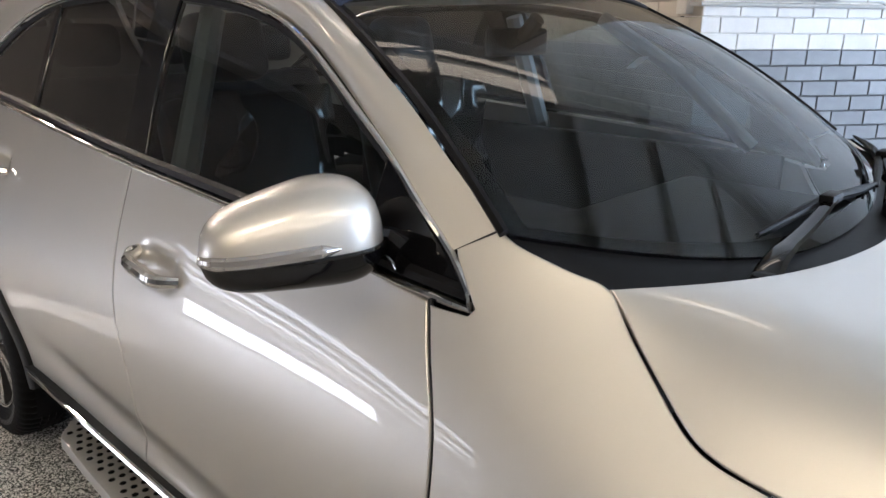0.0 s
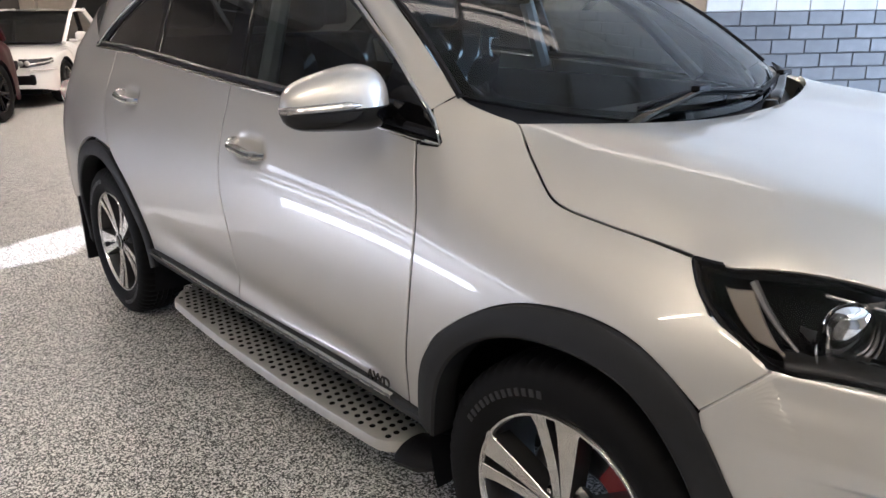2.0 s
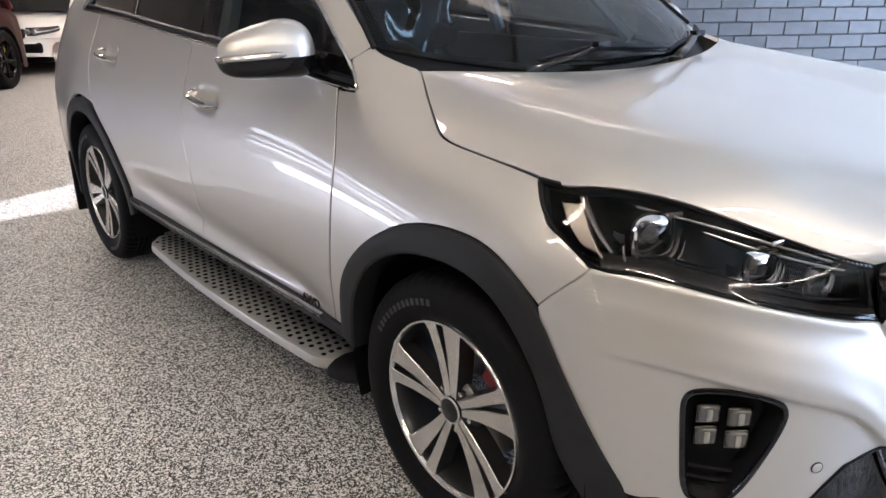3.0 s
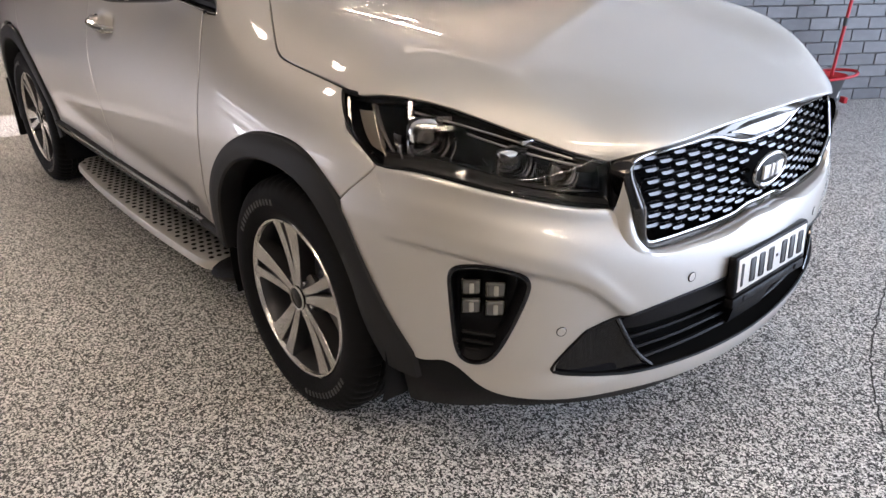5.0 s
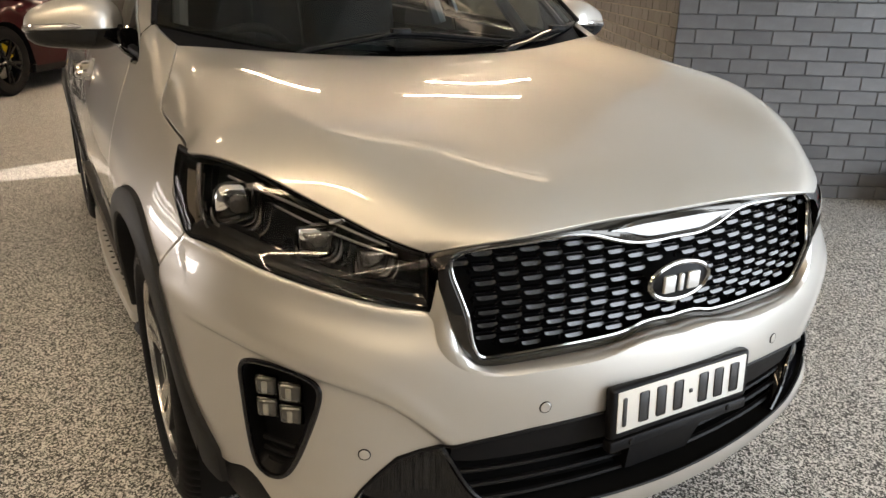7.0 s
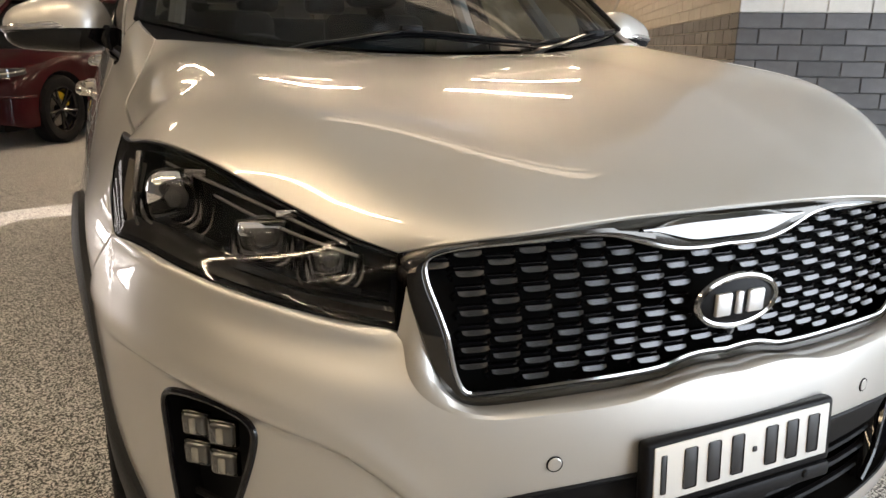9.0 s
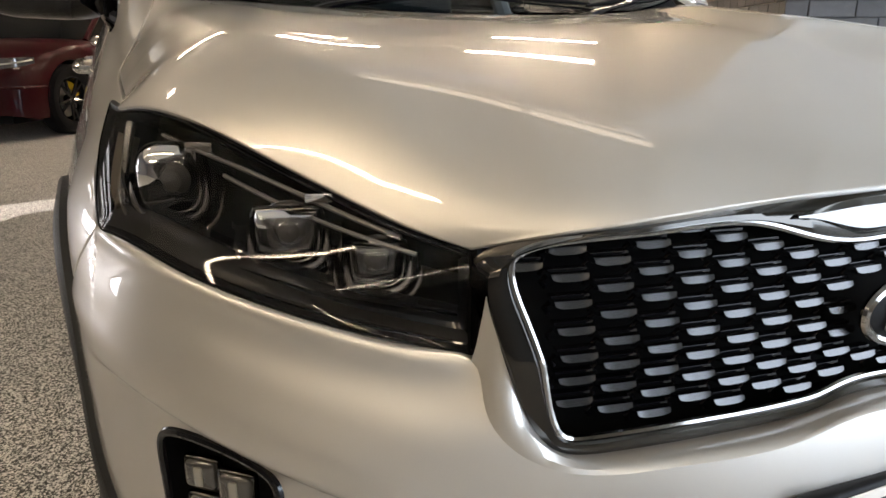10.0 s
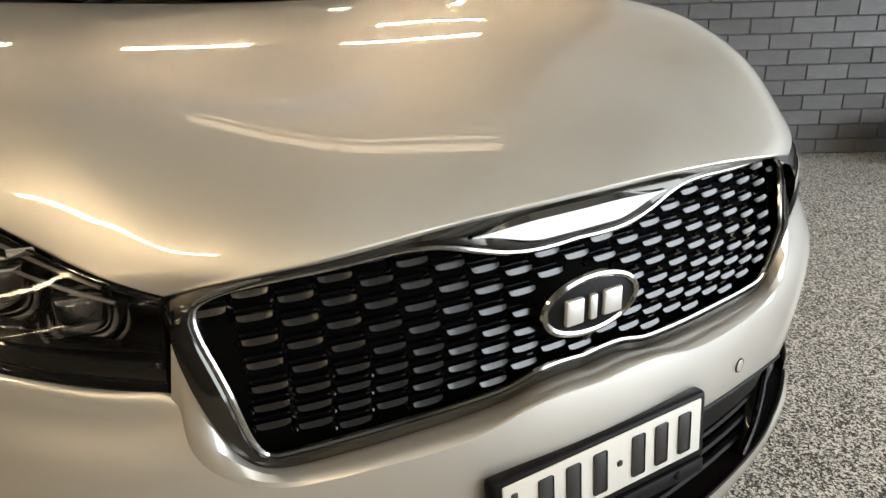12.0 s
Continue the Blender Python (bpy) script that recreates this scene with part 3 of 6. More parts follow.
WIN_TOP = [(-.478, 1.130), (-.540, 1.206), (-.596, 1.250), (-.69, 1.321), (-.80, 1.389), (-.955, 1.478), (-1.10, 1.541), (-1.307, 1.586), (-1.605, 1.612), (-2.05, 1.612), (-2.53, 1.557), (-2.77, 1.473), (-3.0, 1.37), (-3.186, 1.272)]
ROOF_EDGE = [(-.475, .762, 1.246), (-.56, .748, 1.305), (-.64, .733, 1.360), (-.71, .718, 1.407), (-.81, .697, 1.463), (-.93, .665, 1.530), (-1.05, .632, 1.587), (-1.29, .605, 1.641), (-1.7, .59, 1.664), (-2.2, .58, 1.664), (-2.8, .565, 1.642), (-3.3, .54, 1.60), (-3.62, .50, 1.50)]


def window_top(x):
    pts = curve(WIN_TOP, 200)
    return np.interp(-np.asarray(x), -pts[:, 0], pts[:, 1])


def belt(x):
    pts = curve(BELT, 100)
    return np.interp(-np.asarray(x), -pts[:, 0], pts[:, 1])


def greenhouse(side):
    # panes between the posts
    def pane(name, x0, x1, slant0, slant1, material, label, low=.006):
        n, m = 40, 14
        g = np.zeros((n, m, 2))
        for i in range(n):
            f = i / (n - 1)
            for j in range(m):
                v = j / (m - 1)
                x = (x0 + slant0 * v) * (1 - f) + (x1 + slant1 * v) * f
                g[i, j] = x, 0
        lo, hi = belt(g[:, :, 0]) + low, np.maximum(window_top(g[:, :, 0]) - .014, belt(g[:, :, 0]) + low)
        g[:, :, 1] = lo + (hi - lo) * np.linspace(0, 1, m)[None]
        return part(name, sheet(glass_surface, g, side=side, rim=False, lift=-.006), material, car, label)
    pane("front_window", -1.485, -.60, -.06, 0, SIDEGLASS, "clear front door window")
    pane("rear_window", -2.28, -1.60, -.02, -.06, TINTED, "dark tinted rear door window")
    pane("quarter_window", -3.17, -2.31, 0, -.03, TINTED, "dark tinted rear quarter window")
    for name, x0, x1, s0, s1 in (("b_pillar", -1.60, -1.485, -.06, -.06), ("c_pillar", -2.32, -2.275, -.03, -.03)):
        g = np.zeros((8, 14, 2))
        for j in range(14):
            v = j / 13
            g[:, j, 0] = np.linspace(x0 + s0 * v, x1 + s1 * v, 8)
        lo, hi = belt(g[:, :, 0]), window_top(g[:, :, 0]) - .012
        g[:, :, 1] = lo + (hi - lo) * np.linspace(0, 1, 14)[None]
        part(name, sheet(glass_surface, g, gap=.001, side=side, lift=-.001), GLOSS, car)
    # mirror triangle
    g = np.zeros((10, 10, 2))
    for i in range(10):
        x = -.72 + .232 * i / 9
        g[i, :, 0] = x
        g[i, :, 1] = np.linspace(belt(x) + .004, max(window_top(x) - .01, belt(x) + .006), 10)
    part("mirror_triangle", sheet(glass_surface, g, gap=.001, side=side), GLOSS, car)
    # chrome outline of the windows
    out = curve(WIN_TOP, 90)
    top = glass_surface(out)
    low = glass_surface(curve(BELT, 90))
    low[:, 1] -= .010
    top[:, 1] -= .011
    top[1:-1, 2] -= .004
    part("window_chrome", hand(tube(np.r_[low, top[::-1][1:-1]], .0066, 8, closed=True, up=(0, 1, 0)), side), CHROME, car, "polished chrome window surround")
    black_edging = np.r_[low + (0, .014, .018), top[::-1][1:-1] + (0, .014, -.018)]
    part("window_seal", hand(tube(black_edging, .013, 6, closed=True, up=(0, 1, 0)), side), BLACK, car)
    # roof side and windscreen post, from the windows' upper edge to the roof's edge
    n, m = 110, 16
    a = glass_surface(curve(WIN_TOP[1:], n))
    b = curve(ROOF_EDGE, n) * (1, -1, 1)
    rows = []
    for k in range(m):
        v = k / (m - 1)
        bulge = .022 * math.sin(math.pi * v) * (1 + .6 * np.sin(np.linspace(0, math.pi, n))) * ramp(np.linspace(0, 1, n), .02, .22)
        q = (1 - v) * a + v * b
        q[:, 1] -= bulge * .75
        q[:, 2] += bulge * .65
        rows.append(q)
    g = np.stack(rows, 1)
    # its foot lies flush with the wing
    foot = side_surface(np.linspace((-.540, 1.206), (-.4765, 1.246), m))
    die = 1 - ramp(np.linspace(0, 1, n), 0, .16)
    g += (foot - g[0])[None] * die[:, None, None]
    v, f = [tuple(p) for p in g.reshape(-1, 3)], grid_faces(n, m)
    part("roof_side", hand((v, f), side), PAINT, car)
    # rear post
    a = side_surface(np.stack([np.linspace(-3.186, -3.84, 20), np.linspace(1.277, 1.25, 20)], 1))
    b = curve([(-3.17, -.722, 1.275), (-3.40, -.64, 1.44), (-3.62, -.50, 1.50)], 20)
    g = np.stack([(1 - v) * a + v * b for v in np.linspace(0, 1, 8)], 1)
    part("rear_pillar", hand(([tuple(p) for p in g.reshape(-1, 3)], grid_faces(20, 8)), side), PAINT, car)
    # roof rail
    pts = curve([(-1.10, -.592, 1.618), (-1.16, -.595, 1.655), (-1.30, -.60, 1.688), (-1.75, -.605, 1.705), (-2.3, -.60, 1.695), (-2.7, -.59, 1.668), (-2.80, -.585, 1.645)], 60)
    rad = .019 * np.clip(np.minimum(np.linspace(0, 30, 60), np.linspace(30, 0, 60)), .35, 1)
    part("roof_rail", hand(tube(pts, rad, 10, flat=.8), side), SATIN, car, "satin silver roof rail")


def hood_and_screen():
    # the hood between its seams, the grille's rim and the cowl
    rim = [tuple(v) for v in side_surface(np.array(HOOD_SEAM))] + [(.205, -.822, 1.017)]
    rim += [tuple(v) for v in nose_surface(np.array(HL_TOP[1:]) + (0, .001))]
    nu = nv = 140
    right = curve(rim, nu)
    tip, heel = right[-1], right[0]
    left = right * (1, -1, 1)
    front = curve([tuple(tip), (.850, -.40, .926), (.874, -.2, .942), (.880, 0, .946), (.874, .2, .942), (.850, .40, .926), tuple(left[-1])], nv)
    rear = curve([tuple(heel), (-.225, -.60, 1.185), (-.15, -.35, 1.17), (-.12, 0, 1.16), (-.15, .35, 1.17), (-.225, .60, 1.185), tuple(left[0])], nv)
    u, v = np.linspace(0, 1, nu)[:, None, None], np.linspace(0, 1, nv)[None, :, None]
    g = (1 - v) * right[:, None] + v * left[:, None] + (1 - u) * rear[None] + u * front[None]
    g -= (1 - u) * (1 - v) * right[0] + u * (1 - v) * right[-1] + (1 - u) * v * left[0] + u * v * left[-1]
    p = hood_surface(g[:, :, :2].reshape(-1, 2)).reshape(nu, nv, 3)
    p[:, :, :2] = g[:, :, :2]
    u, v = u[:, :, 0], v[:, :, 0]
    # what is missing at the rim dies away smoothly inwards
    fix = np.zeros((nu, nv))
    rim_z = np.full((nu, nv), np.nan)
    rim_z[:, 0], rim_z[:, -1], rim_z[0], rim_z[-1] = right[:, 2], left[:, 2], rear[:, 2], front[:, 2]
    held = ~np.isnan(rim_z)
    want = np.where(held, rim_z - p[:, :, 2], 0)
    for _ in range(1400):
        fix[1:-1, 1:-1] = (fix[:-2, 1:-1] + fix[2:, 1:-1] + fix[1:-1, :-2] + fix[1:-1, 2:]) / 4.008
        fix[held] = want[held]
    p[:, :, 2] += fix
    p[:, :, 2] += .010 * ramp(p[:, :, 1], .3, .6)
    p[:, :, 0] += ahead(p[:, :, 0], p[:, :, 1], p[:, :, 2], .068)
    p[:, :, 1] = spread(p[:, :, 1])
    flat = p.reshape(-1, 3)
    part("hood", sheet(lambda q: flat, g[:, :, :2], gap=.0018, depth=.02, side=-1), PAINT, car, "smooth silver hood")
    # windscreen
    n, m = 40, 24
    rows = []
    for j in range(n):
        y = -1 + 2 * j / (n - 1)
        lowp = np.array([-.20 - .265 * abs(y) ** 2.6, .765 * y, 1.145 + .097 * y * y])
        topp = np.array([-.97 - .075 * y * y, .634 * y, 1.628 - .043 * y * y])
        t = np.linspace(0, 1, m)[:, None]
        q = (1 - t) * lowp + t * topp
        q[:, 2] += .035 * np.sin(np.pi * t[:, 0]) * (1 - .5 * y * y)
        q[:, 0] += .02 * np.sin(np.pi * t[:, 0])
        rows.append(q)
    g = np.array([[across(x, y, z) if (y := -w) < 0 else (x, w, z) for x, w, z in r] for r in rows])
    f = grid_faces(n, m)
    v = [tuple(p) for p in g.reshape(-1, 3)]
    part("windscreen", (v, f), GLASS, car, "clear laminated windscreen")
    border = [q for k, q in enumerate(f) if (k // (m - 1)) in (0, n - 2) or (k % (m - 1)) in (0, m - 2)]
    inner = [(x - .004, y, z - .006) for x, y, z in v]
    part("screen_band", (inner, border), GLOSS, car)
    edge = [g[0, k] for k in range(m)] + [g[j, m - 1] for j in range(1, n)] + [g[n - 1, k] for k in range(m - 2, -1, -1)]
    part("screen_seal", tube(np.array(edge), .009, 6), BLACK, car)
    # cowl between hood and screen
    rows = []
    for j in range(n):
        y = -1 + 2 * j / (n - 1)
        a = np.array([-.10 - .20 * abs(y) ** 2.3, .745 * y, 1.132 + .03 * y * y])
        b = np.array([-.21 - .265 * abs(y) ** 2.6, .765 * y, 1.142 + .097 * y * y])
        rows.append([a, a * (1, 1, 0) + (-.02, 0, 1.12), (a + b) / 2 - (0, 0, .02), b])
    part("cowl", ([tuple(p) for r in rows for p in r], grid_faces(n, 4)), BLACK, car, "black plastic cowl below the windscreen")
    # roof
    n, m = 40, 24
    edge = curve(ROOF_EDGE[6:], n)
    rows = []
    for i in range(n):
        ex, ey, ez = edge[i]
        rows.append([(ex + .085 * (1 - t * t) * (1 - i / (n - 1)) , ey * t, ez + .04 * (1 - t * t)) for t in np.linspace(-1, 1, m)])
    g = np.array(rows)
    faces = grid_faces(n, m)
    glassy = [q for q in faces if abs(np.mean([g.reshape(-1, 3)[k][1] for k in q])) < .50 and np.mean([g.reshape(-1, 3)[k][0] for k in q]) > -2.6]
    rest = [q for q in faces if q not in set(glassy)]
    v = [tuple(p) for p in g.reshape(-1, 3)]
    part("roof", (v, rest), PAINT, car)
    part("glass_roof", (v, glassy), GLOSS, car, "black glass sunroof panel")
    # tail
    t = [(-3.62, -.50, 1.50), (-3.62, .50, 1.50), (-3.84, .60, 1.25), (-3.90, .70, .9), (-3.90, .70, .45), (-3.90, -.70, .45), (-3.90, -.70, .9), (-3.84, -.60, 1.25)]
    part("tailgate", (t, [(0, 1, 2, 7), (7, 2, 3, 6), (6, 3, 4, 5)]), PAINT, car)
    for s in (-1, 1):
        tl = curve([(-3.66, -.772, 1.02), (-3.76, -.745, 1.0), (-3.86, -.68, .98)], 12)
        part("tail_light", hand(tube(tl, .045, 10, flat=1.5), s), mat("red_lens", (.07, .004, .004), .1, 0, .5), car, "red tail light")


def bent(points, n, unit):
    """A curve over (degrees, height) whose degrees count as unit metres."""
    return curve([(a * unit, z) for a, z in points], n) / (unit, 1)


def front_end():
    # bumper skin from side to side with its openings cut out
    nu, nv = 300, 90
    half = bent([(0, .700), (6, .699), (8.8, .688), (12, .682), (17, .681), (22.3, .686), (24.8, .708), (26.6, .758), (27.4, .797), (30.1, .806), (33.6, .819), (38.1, .838), (43.3, .859), (47, .871), (52.6, .874), (54.6, .872), (55.5, .866), (56.2, .857), (58, .828), (61.2, .776)], 150, .012)
    low = bent([(0, .292), (10, .298), (16, .306), (23.5, .322), (31, .332), (37, .342), (40.2, .352), (42.6, .374), (44.6, .400), (46.5, .411), (49.3, .398), (51.2, .405), (52.9, .458), (54.4, .513), (56.4, .575), (58.9, .650), (61.3, .775)], 150, .012)
    top = np.r_[half[::-1] * (1, 1), half[1:] * (-1, 1)]
    bot = np.r_[low[::-1], low[1:] * (-1, 1)]
    v = np.linspace(0, 1, nv)[None, :, None]
    g = (1 - v) * bot[:, None] + v * top[:, None]
    verts = nose_surface(g.reshape(-1, 2))
    # its ends meet the wings along thin seams
    seam = side_surface(curve([(.301, .775), (.352, .826), (.384, .858), (.394, .872)], 40))
    seam[:, 0] += .0035
    for s, goal in ((1, seam), (-1, np.array([across(*q) for q in seam]))):
        ends = [k for k, (a, z) in enumerate(top) if s * a > 54.4]
        edge = nose_surface(top[ends])
        push = goal[np.argmin(np.linalg.norm(goal[None] - edge[:, None], axis=2), 1)] - edge
        far = np.linalg.norm(verts[:, None] - edge[None], axis=2)
        near = np.argmin(far, 1)
        verts = verts + push[near] * np.exp(-(far.min(1) / .075) ** 2)[:, None]
    # the upper edge rolls inwards
    way = np.radians(top[:, 0])
    grown = [verts.reshape(len(top), nv, 3)]
    for dz, d in ((.0016, .0018), (.0026, .006), (.0028, .018)):
        grown.append((grown[0][:, -1] + np.stack([-d * np.cos(way), d * np.sin(way), np.full(len(top), dz)], 1))[:, None])
    verts = np.concatenate(grown, 1).reshape(-1, 3)
    flat = np.concatenate([g, np.repeat(g[:, -1:], 3, 1)], 1).reshape(-1, 2)
    nv += 3
    faces = []
    for f in grid_faces(len(top), nv):
        a, z = flat[list(f)].mean(0)
        if not (inside(abs(a), z, FOG) or inside(abs(a), z, LOWER)):
            faces.append(f)
    part("front_bumper", ([tuple(p) for p in verts], faces), PAINT, car, "silver painted front bumper")
    # black valance below the bumper
    vb = np.r_[low[::-1], low[1:] * (-1, 1)]
    vb = vb[np.abs(vb[:, 0]) < 52.5]
    foot = np.minimum(np.interp(np.abs(vb[:, 0]), [0, 20, 34, 40, 44, 50.5, 54.4, 62], [.255, .265, .30, .29, .25, .20, .185, .185]), vb[:, 1] - .02)
    rows = []
    for f, d in ((-.05, .006), (.06, .008), (.55, .012), (1.0, .020), (1.04, .10)):
        q = nose_surface(np.stack([vb[:, 0], vb[:, 1] + (foot - vb[:, 1]) * f], 1))
        a = np.radians(vb[:, 0])
        q[:, 0] -= d * np.cos(a)
        q[:, 1] += d * np.sin(a)
        rows.append(q)
    g3 = np.stack(rows, 1)
    part("lower_valance", ([tuple(q) for q in g3.reshape(-1, 3)], grid_faces(len(vb), 5)), BLACK, car, "black plastic valance under the bumper")
    rim = half[half[:, 0] < 27.3]
    for s in (-1, 1):
        n = 60
        a = curve(nose_surface(rim), n)
        b = curve([(grille_x(y, z) + .010, -y, z) for y, z in GRILLE_OUT[:10]], n)
        rows = [a, a * .8 + b * .2 + (.004, 0, .003), a * .5 + b * .5 + (.004, 0, .005), b]
        g2 = np.stack(rows, 1)
        part("bumper_ledge", hand(([tuple(q) for q in g2.reshape(-1, 3)], grid_faces(n, 4)), s), PAINT, car)
    for s in (-1, 1):
        # fog lamp pod
        loop = nose_surface(rounded(FOG, 1))
        pod = new("fog_lamp")
        pod.parent = car
        tagged(pod, "gloss black pod with four square lamps")
        part("bezel", hand(tube(loop, .006, 8, closed=True, up=(.7, -.7, 0)), s), GLOSS, pod)
        mid = loop.mean(0)
        inner = loop * .8 + mid * .2 + np.array([-.035, .03, 0])
        ring1 = np.r_[loop, inner, [inner.mean(0)]]
        n = len(loop)
        fs = [(i, (i + 1) % n, n + (i + 1) % n, n + i) for i in range(n)] + [(n + i, n + (i + 1) % n, 2 * n) for i in range(n)]
        part("cup", hand(([tuple(p) for p in ring1], fs), s), BLACK, pod)
        turn = Matrix.Rotation(radians(-40), 4, "Z")
        for i in range(2):
            for j in range(2):
                a, z = (43.2 - i * 2.75, .620 - j * .050)
                p = nose_surface(np.array([[a, z]]))[0] + (-.012, .010, 0)
                for nm, d, mt in (("lamp_frame", box(-.014, -.001, -.0255, .0255, -.0225, .0225, .007, 3), DARKCHROME), ("lamp_lens", box(-.010, .004, -.0225, .0225, -.0195, .0195, .008, 3), LEDGLASS)):
                    m = Matrix.Translation(p) @ turn
                    part(nm, hand(moved(d, m), s), mt, pod)
                # pale upright bar that paints the highlight on the lens
                part("lens_highlight", hand(moved(box(.002, .0058, -.006, .006, -.013, .013, .003), m), s), LENSCORE, pod)
        for z in (.49, .465, .44):
            q = nose_surface(np.stack([np.linspace(44.3, 40.4, 6), np.full(6, z)], 1)) + (-.02, .02, 0)
            part("slat", hand(tube(q, .006, 6), s), BLACK, pod)
    lower_intake()
    grille()
    for s in (-1, 1):
        headlight(s)
    for a, z in ((33.0, .519), (16.1, .604), (-16.1, .604), (-33.0, .519)):
        p = nose_surface(np.array([[a, z]]))[0]
        q = nose_surface(np.array([[a - 1, z], [a + 1, z], [a, z - .02], [a, z + .02]]))
        out = Vector(np.cross(q[1] - q[0], q[3] - q[2]))
        out = out if out.x > 0 else -out
        m = Matrix.Translation(Vector(p) + out.normalized() * .001) @ out.to_track_quat("Y", "Z").to_matrix().to_4x4()
        sens = part("parking_sensor", lathe([(0, .0015), (.0095, .0015), (.0108, .0005), (.011, -.006)], 20), PAINT, car, at=m)
        part("sensor_gap", lathe([(.0108, .0006), (.0122, .0008), (.013, -.002)], 20), BLACK, sens)


def inside(a, z, poly):
    hit = False
    for (x0, z0), (x1, z1) in zip(poly, poly[1:] + poly[:1]):
        if (z0 > z) != (z1 > z) and a < (x1 - x0) * (z - z0) / (z1 - z0) + x0:
            hit = not hit
    return hit


FOG = [tuple(q) for q in rounded([(45.9, .655), (45.0, .678), (41.7, .686), (38.3, .676), (36.9, .655), (37.2, .615), (38.3, .55), (39.8, .475), (41.2, .432), (43.3, .420), (44.9, .440), (45.4, .53), (45.7, .60)], 2)]
LOWER = [(-1, .568), (8, .567), (13, .563), (17.4, .558), (21.5, .549), (25.5, .538), (28, .526), (30, .511), (31.9, .472), (33.2, .440), (33.9, .418), (33.6, .409), (32.6, .403), (29, .390), (24.5, .376), (19.9, .366), (12.9, .357), (6, .351), (0, .348), (-1, .348)]
LEDGLASS = mat("lamp_cluster", (.07, .07, .068), .10, .4, 1.0, bump=.9, bump_scale=70)
LENSCORE = mat("projector_glass", (.34, .33, .30), .12, .5, 1.0, .02)


def lower_intake():
    intake = new("lower_intake")
    intake.parent = car
    tagged(intake, "black lower air intake with slats")
    loop = LOWER[1:-2]
    full = [(0, .568)] + loop + [(0, .348)] + [(-a, z) for a, z in loop[::-1]]
    pts = nose_surface(np.array([q for a, b in zip(full, full[1:] + full[:1]) for q in np.linspace(a, b, 9)[:-1]]))
    part("intake_rim", tube(pts, .004, 6, closed=True), BLACK, intake)
    # the well's walls carry its shade as a near-black colour
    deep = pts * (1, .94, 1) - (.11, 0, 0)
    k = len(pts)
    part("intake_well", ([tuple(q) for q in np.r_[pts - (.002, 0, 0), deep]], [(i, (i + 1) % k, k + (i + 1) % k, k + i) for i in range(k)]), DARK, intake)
    # near-black back sheet for the intake's painted shade, and the upper band
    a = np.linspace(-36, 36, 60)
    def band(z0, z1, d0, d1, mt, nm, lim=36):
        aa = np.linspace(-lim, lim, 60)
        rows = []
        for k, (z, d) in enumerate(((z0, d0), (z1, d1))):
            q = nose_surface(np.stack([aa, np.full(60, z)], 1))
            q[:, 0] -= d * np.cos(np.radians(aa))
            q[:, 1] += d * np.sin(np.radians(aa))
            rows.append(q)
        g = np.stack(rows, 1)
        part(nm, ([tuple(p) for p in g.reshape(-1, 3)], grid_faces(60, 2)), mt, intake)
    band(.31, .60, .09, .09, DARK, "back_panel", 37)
    band(.575, .49, .004, .016, BLACK, "upper_band", 25)
    band(.49, .485, .016, .09, BLACK, "band_underside", 25)
    for z in (.455, .42, .385):
        q = nose_surface(np.stack([np.linspace(-24, 24, 50), np.full(50, z)], 1)) - (.035, 0, 0)
        part("slat", tube(q, .008, 6, flat=.6), BLACK, intake)
    for s in (-1, 1):
        q = nose_surface(np.array([(25.9, .536), (24.7, .49), (22.6, .42), (20.2, .372)]))
        part("divider", hand(tube(curve(q - (.008, 0, 0), 16), .006, 6), s), GLOSS, intake)
        g = coons([(33.9, .414), (32.6, .402), (29, .388), (20.2, .364)], [(30.8, .500), (28.6, .523), (25.9, .538)], [(33.9, .414), (32.8, .45), (30.8, .500)], [(20.2, .364), (23.4, .44), (25.9, .538)], 24, 16)
        part("corner_blank", sheet(nose_surface, g, lift=-.012, side=s), GLOSS, intake)
        part("chrome_tip", hand(tube(nose_surface(np.array([(33.6, .412), (33.5, .425), (33.0, .445)])), .0035, 6), s), CHROME, intake)
    # number plate and its holder
    plate = new("number_plate")
    plate.parent = car
    tagged(plate, "white number plate with dark characters in black holder")
    tilt = Matrix.Translation((.972, 0, .585)) @ Matrix.Rotation(radians(-4), 4, "Y")
    part("holder", moved(box(-.02, .004, -.197, .197, -.072, .042, .008, 3), tilt), BLACK, plate)
    part("holder_lip", moved(box(-.02, .006, -.197, .197, -.10, -.073, .006), tilt), BLACK, plate)
    part("holder_bracket", ([(.958, -.115, .486), (.958, .105, .486), (.930, .085, .385), (.930, -.095, .385), (.90, -.115, .486), (.90, .105, .486), (.88, .085, .385), (.88, -.095, .385)], [(0, 1, 2, 3), (0, 3, 7, 4), (1, 5, 6, 2), (3, 2, 6, 7)]), BLACK, plate, angle=20)
    part("sheet_metal", moved(box(.003, .0065, -.183, .183, -.056, .034, .002), tilt), mat("plate_white", (.72, .72, .70), .35), plate)
    ink = mat("plate_ink", (.02, .02, .022), .4)
    for y in (-.115, -.068, -.02, .052, .098, .146):
        part("character_bar", moved(box(.006, .0080, y - .0125, y + .0125, -.044, .022, .003), tilt), ink, plate)
    part("state_bar", moved(box(.006, .0075, -.171, -.161, -.043, .020, .002), tilt), ink, plate)
    part("dot", moved(box(.006, .0085, .012, .021, -.015, -.006, .002), tilt), ink, plate)
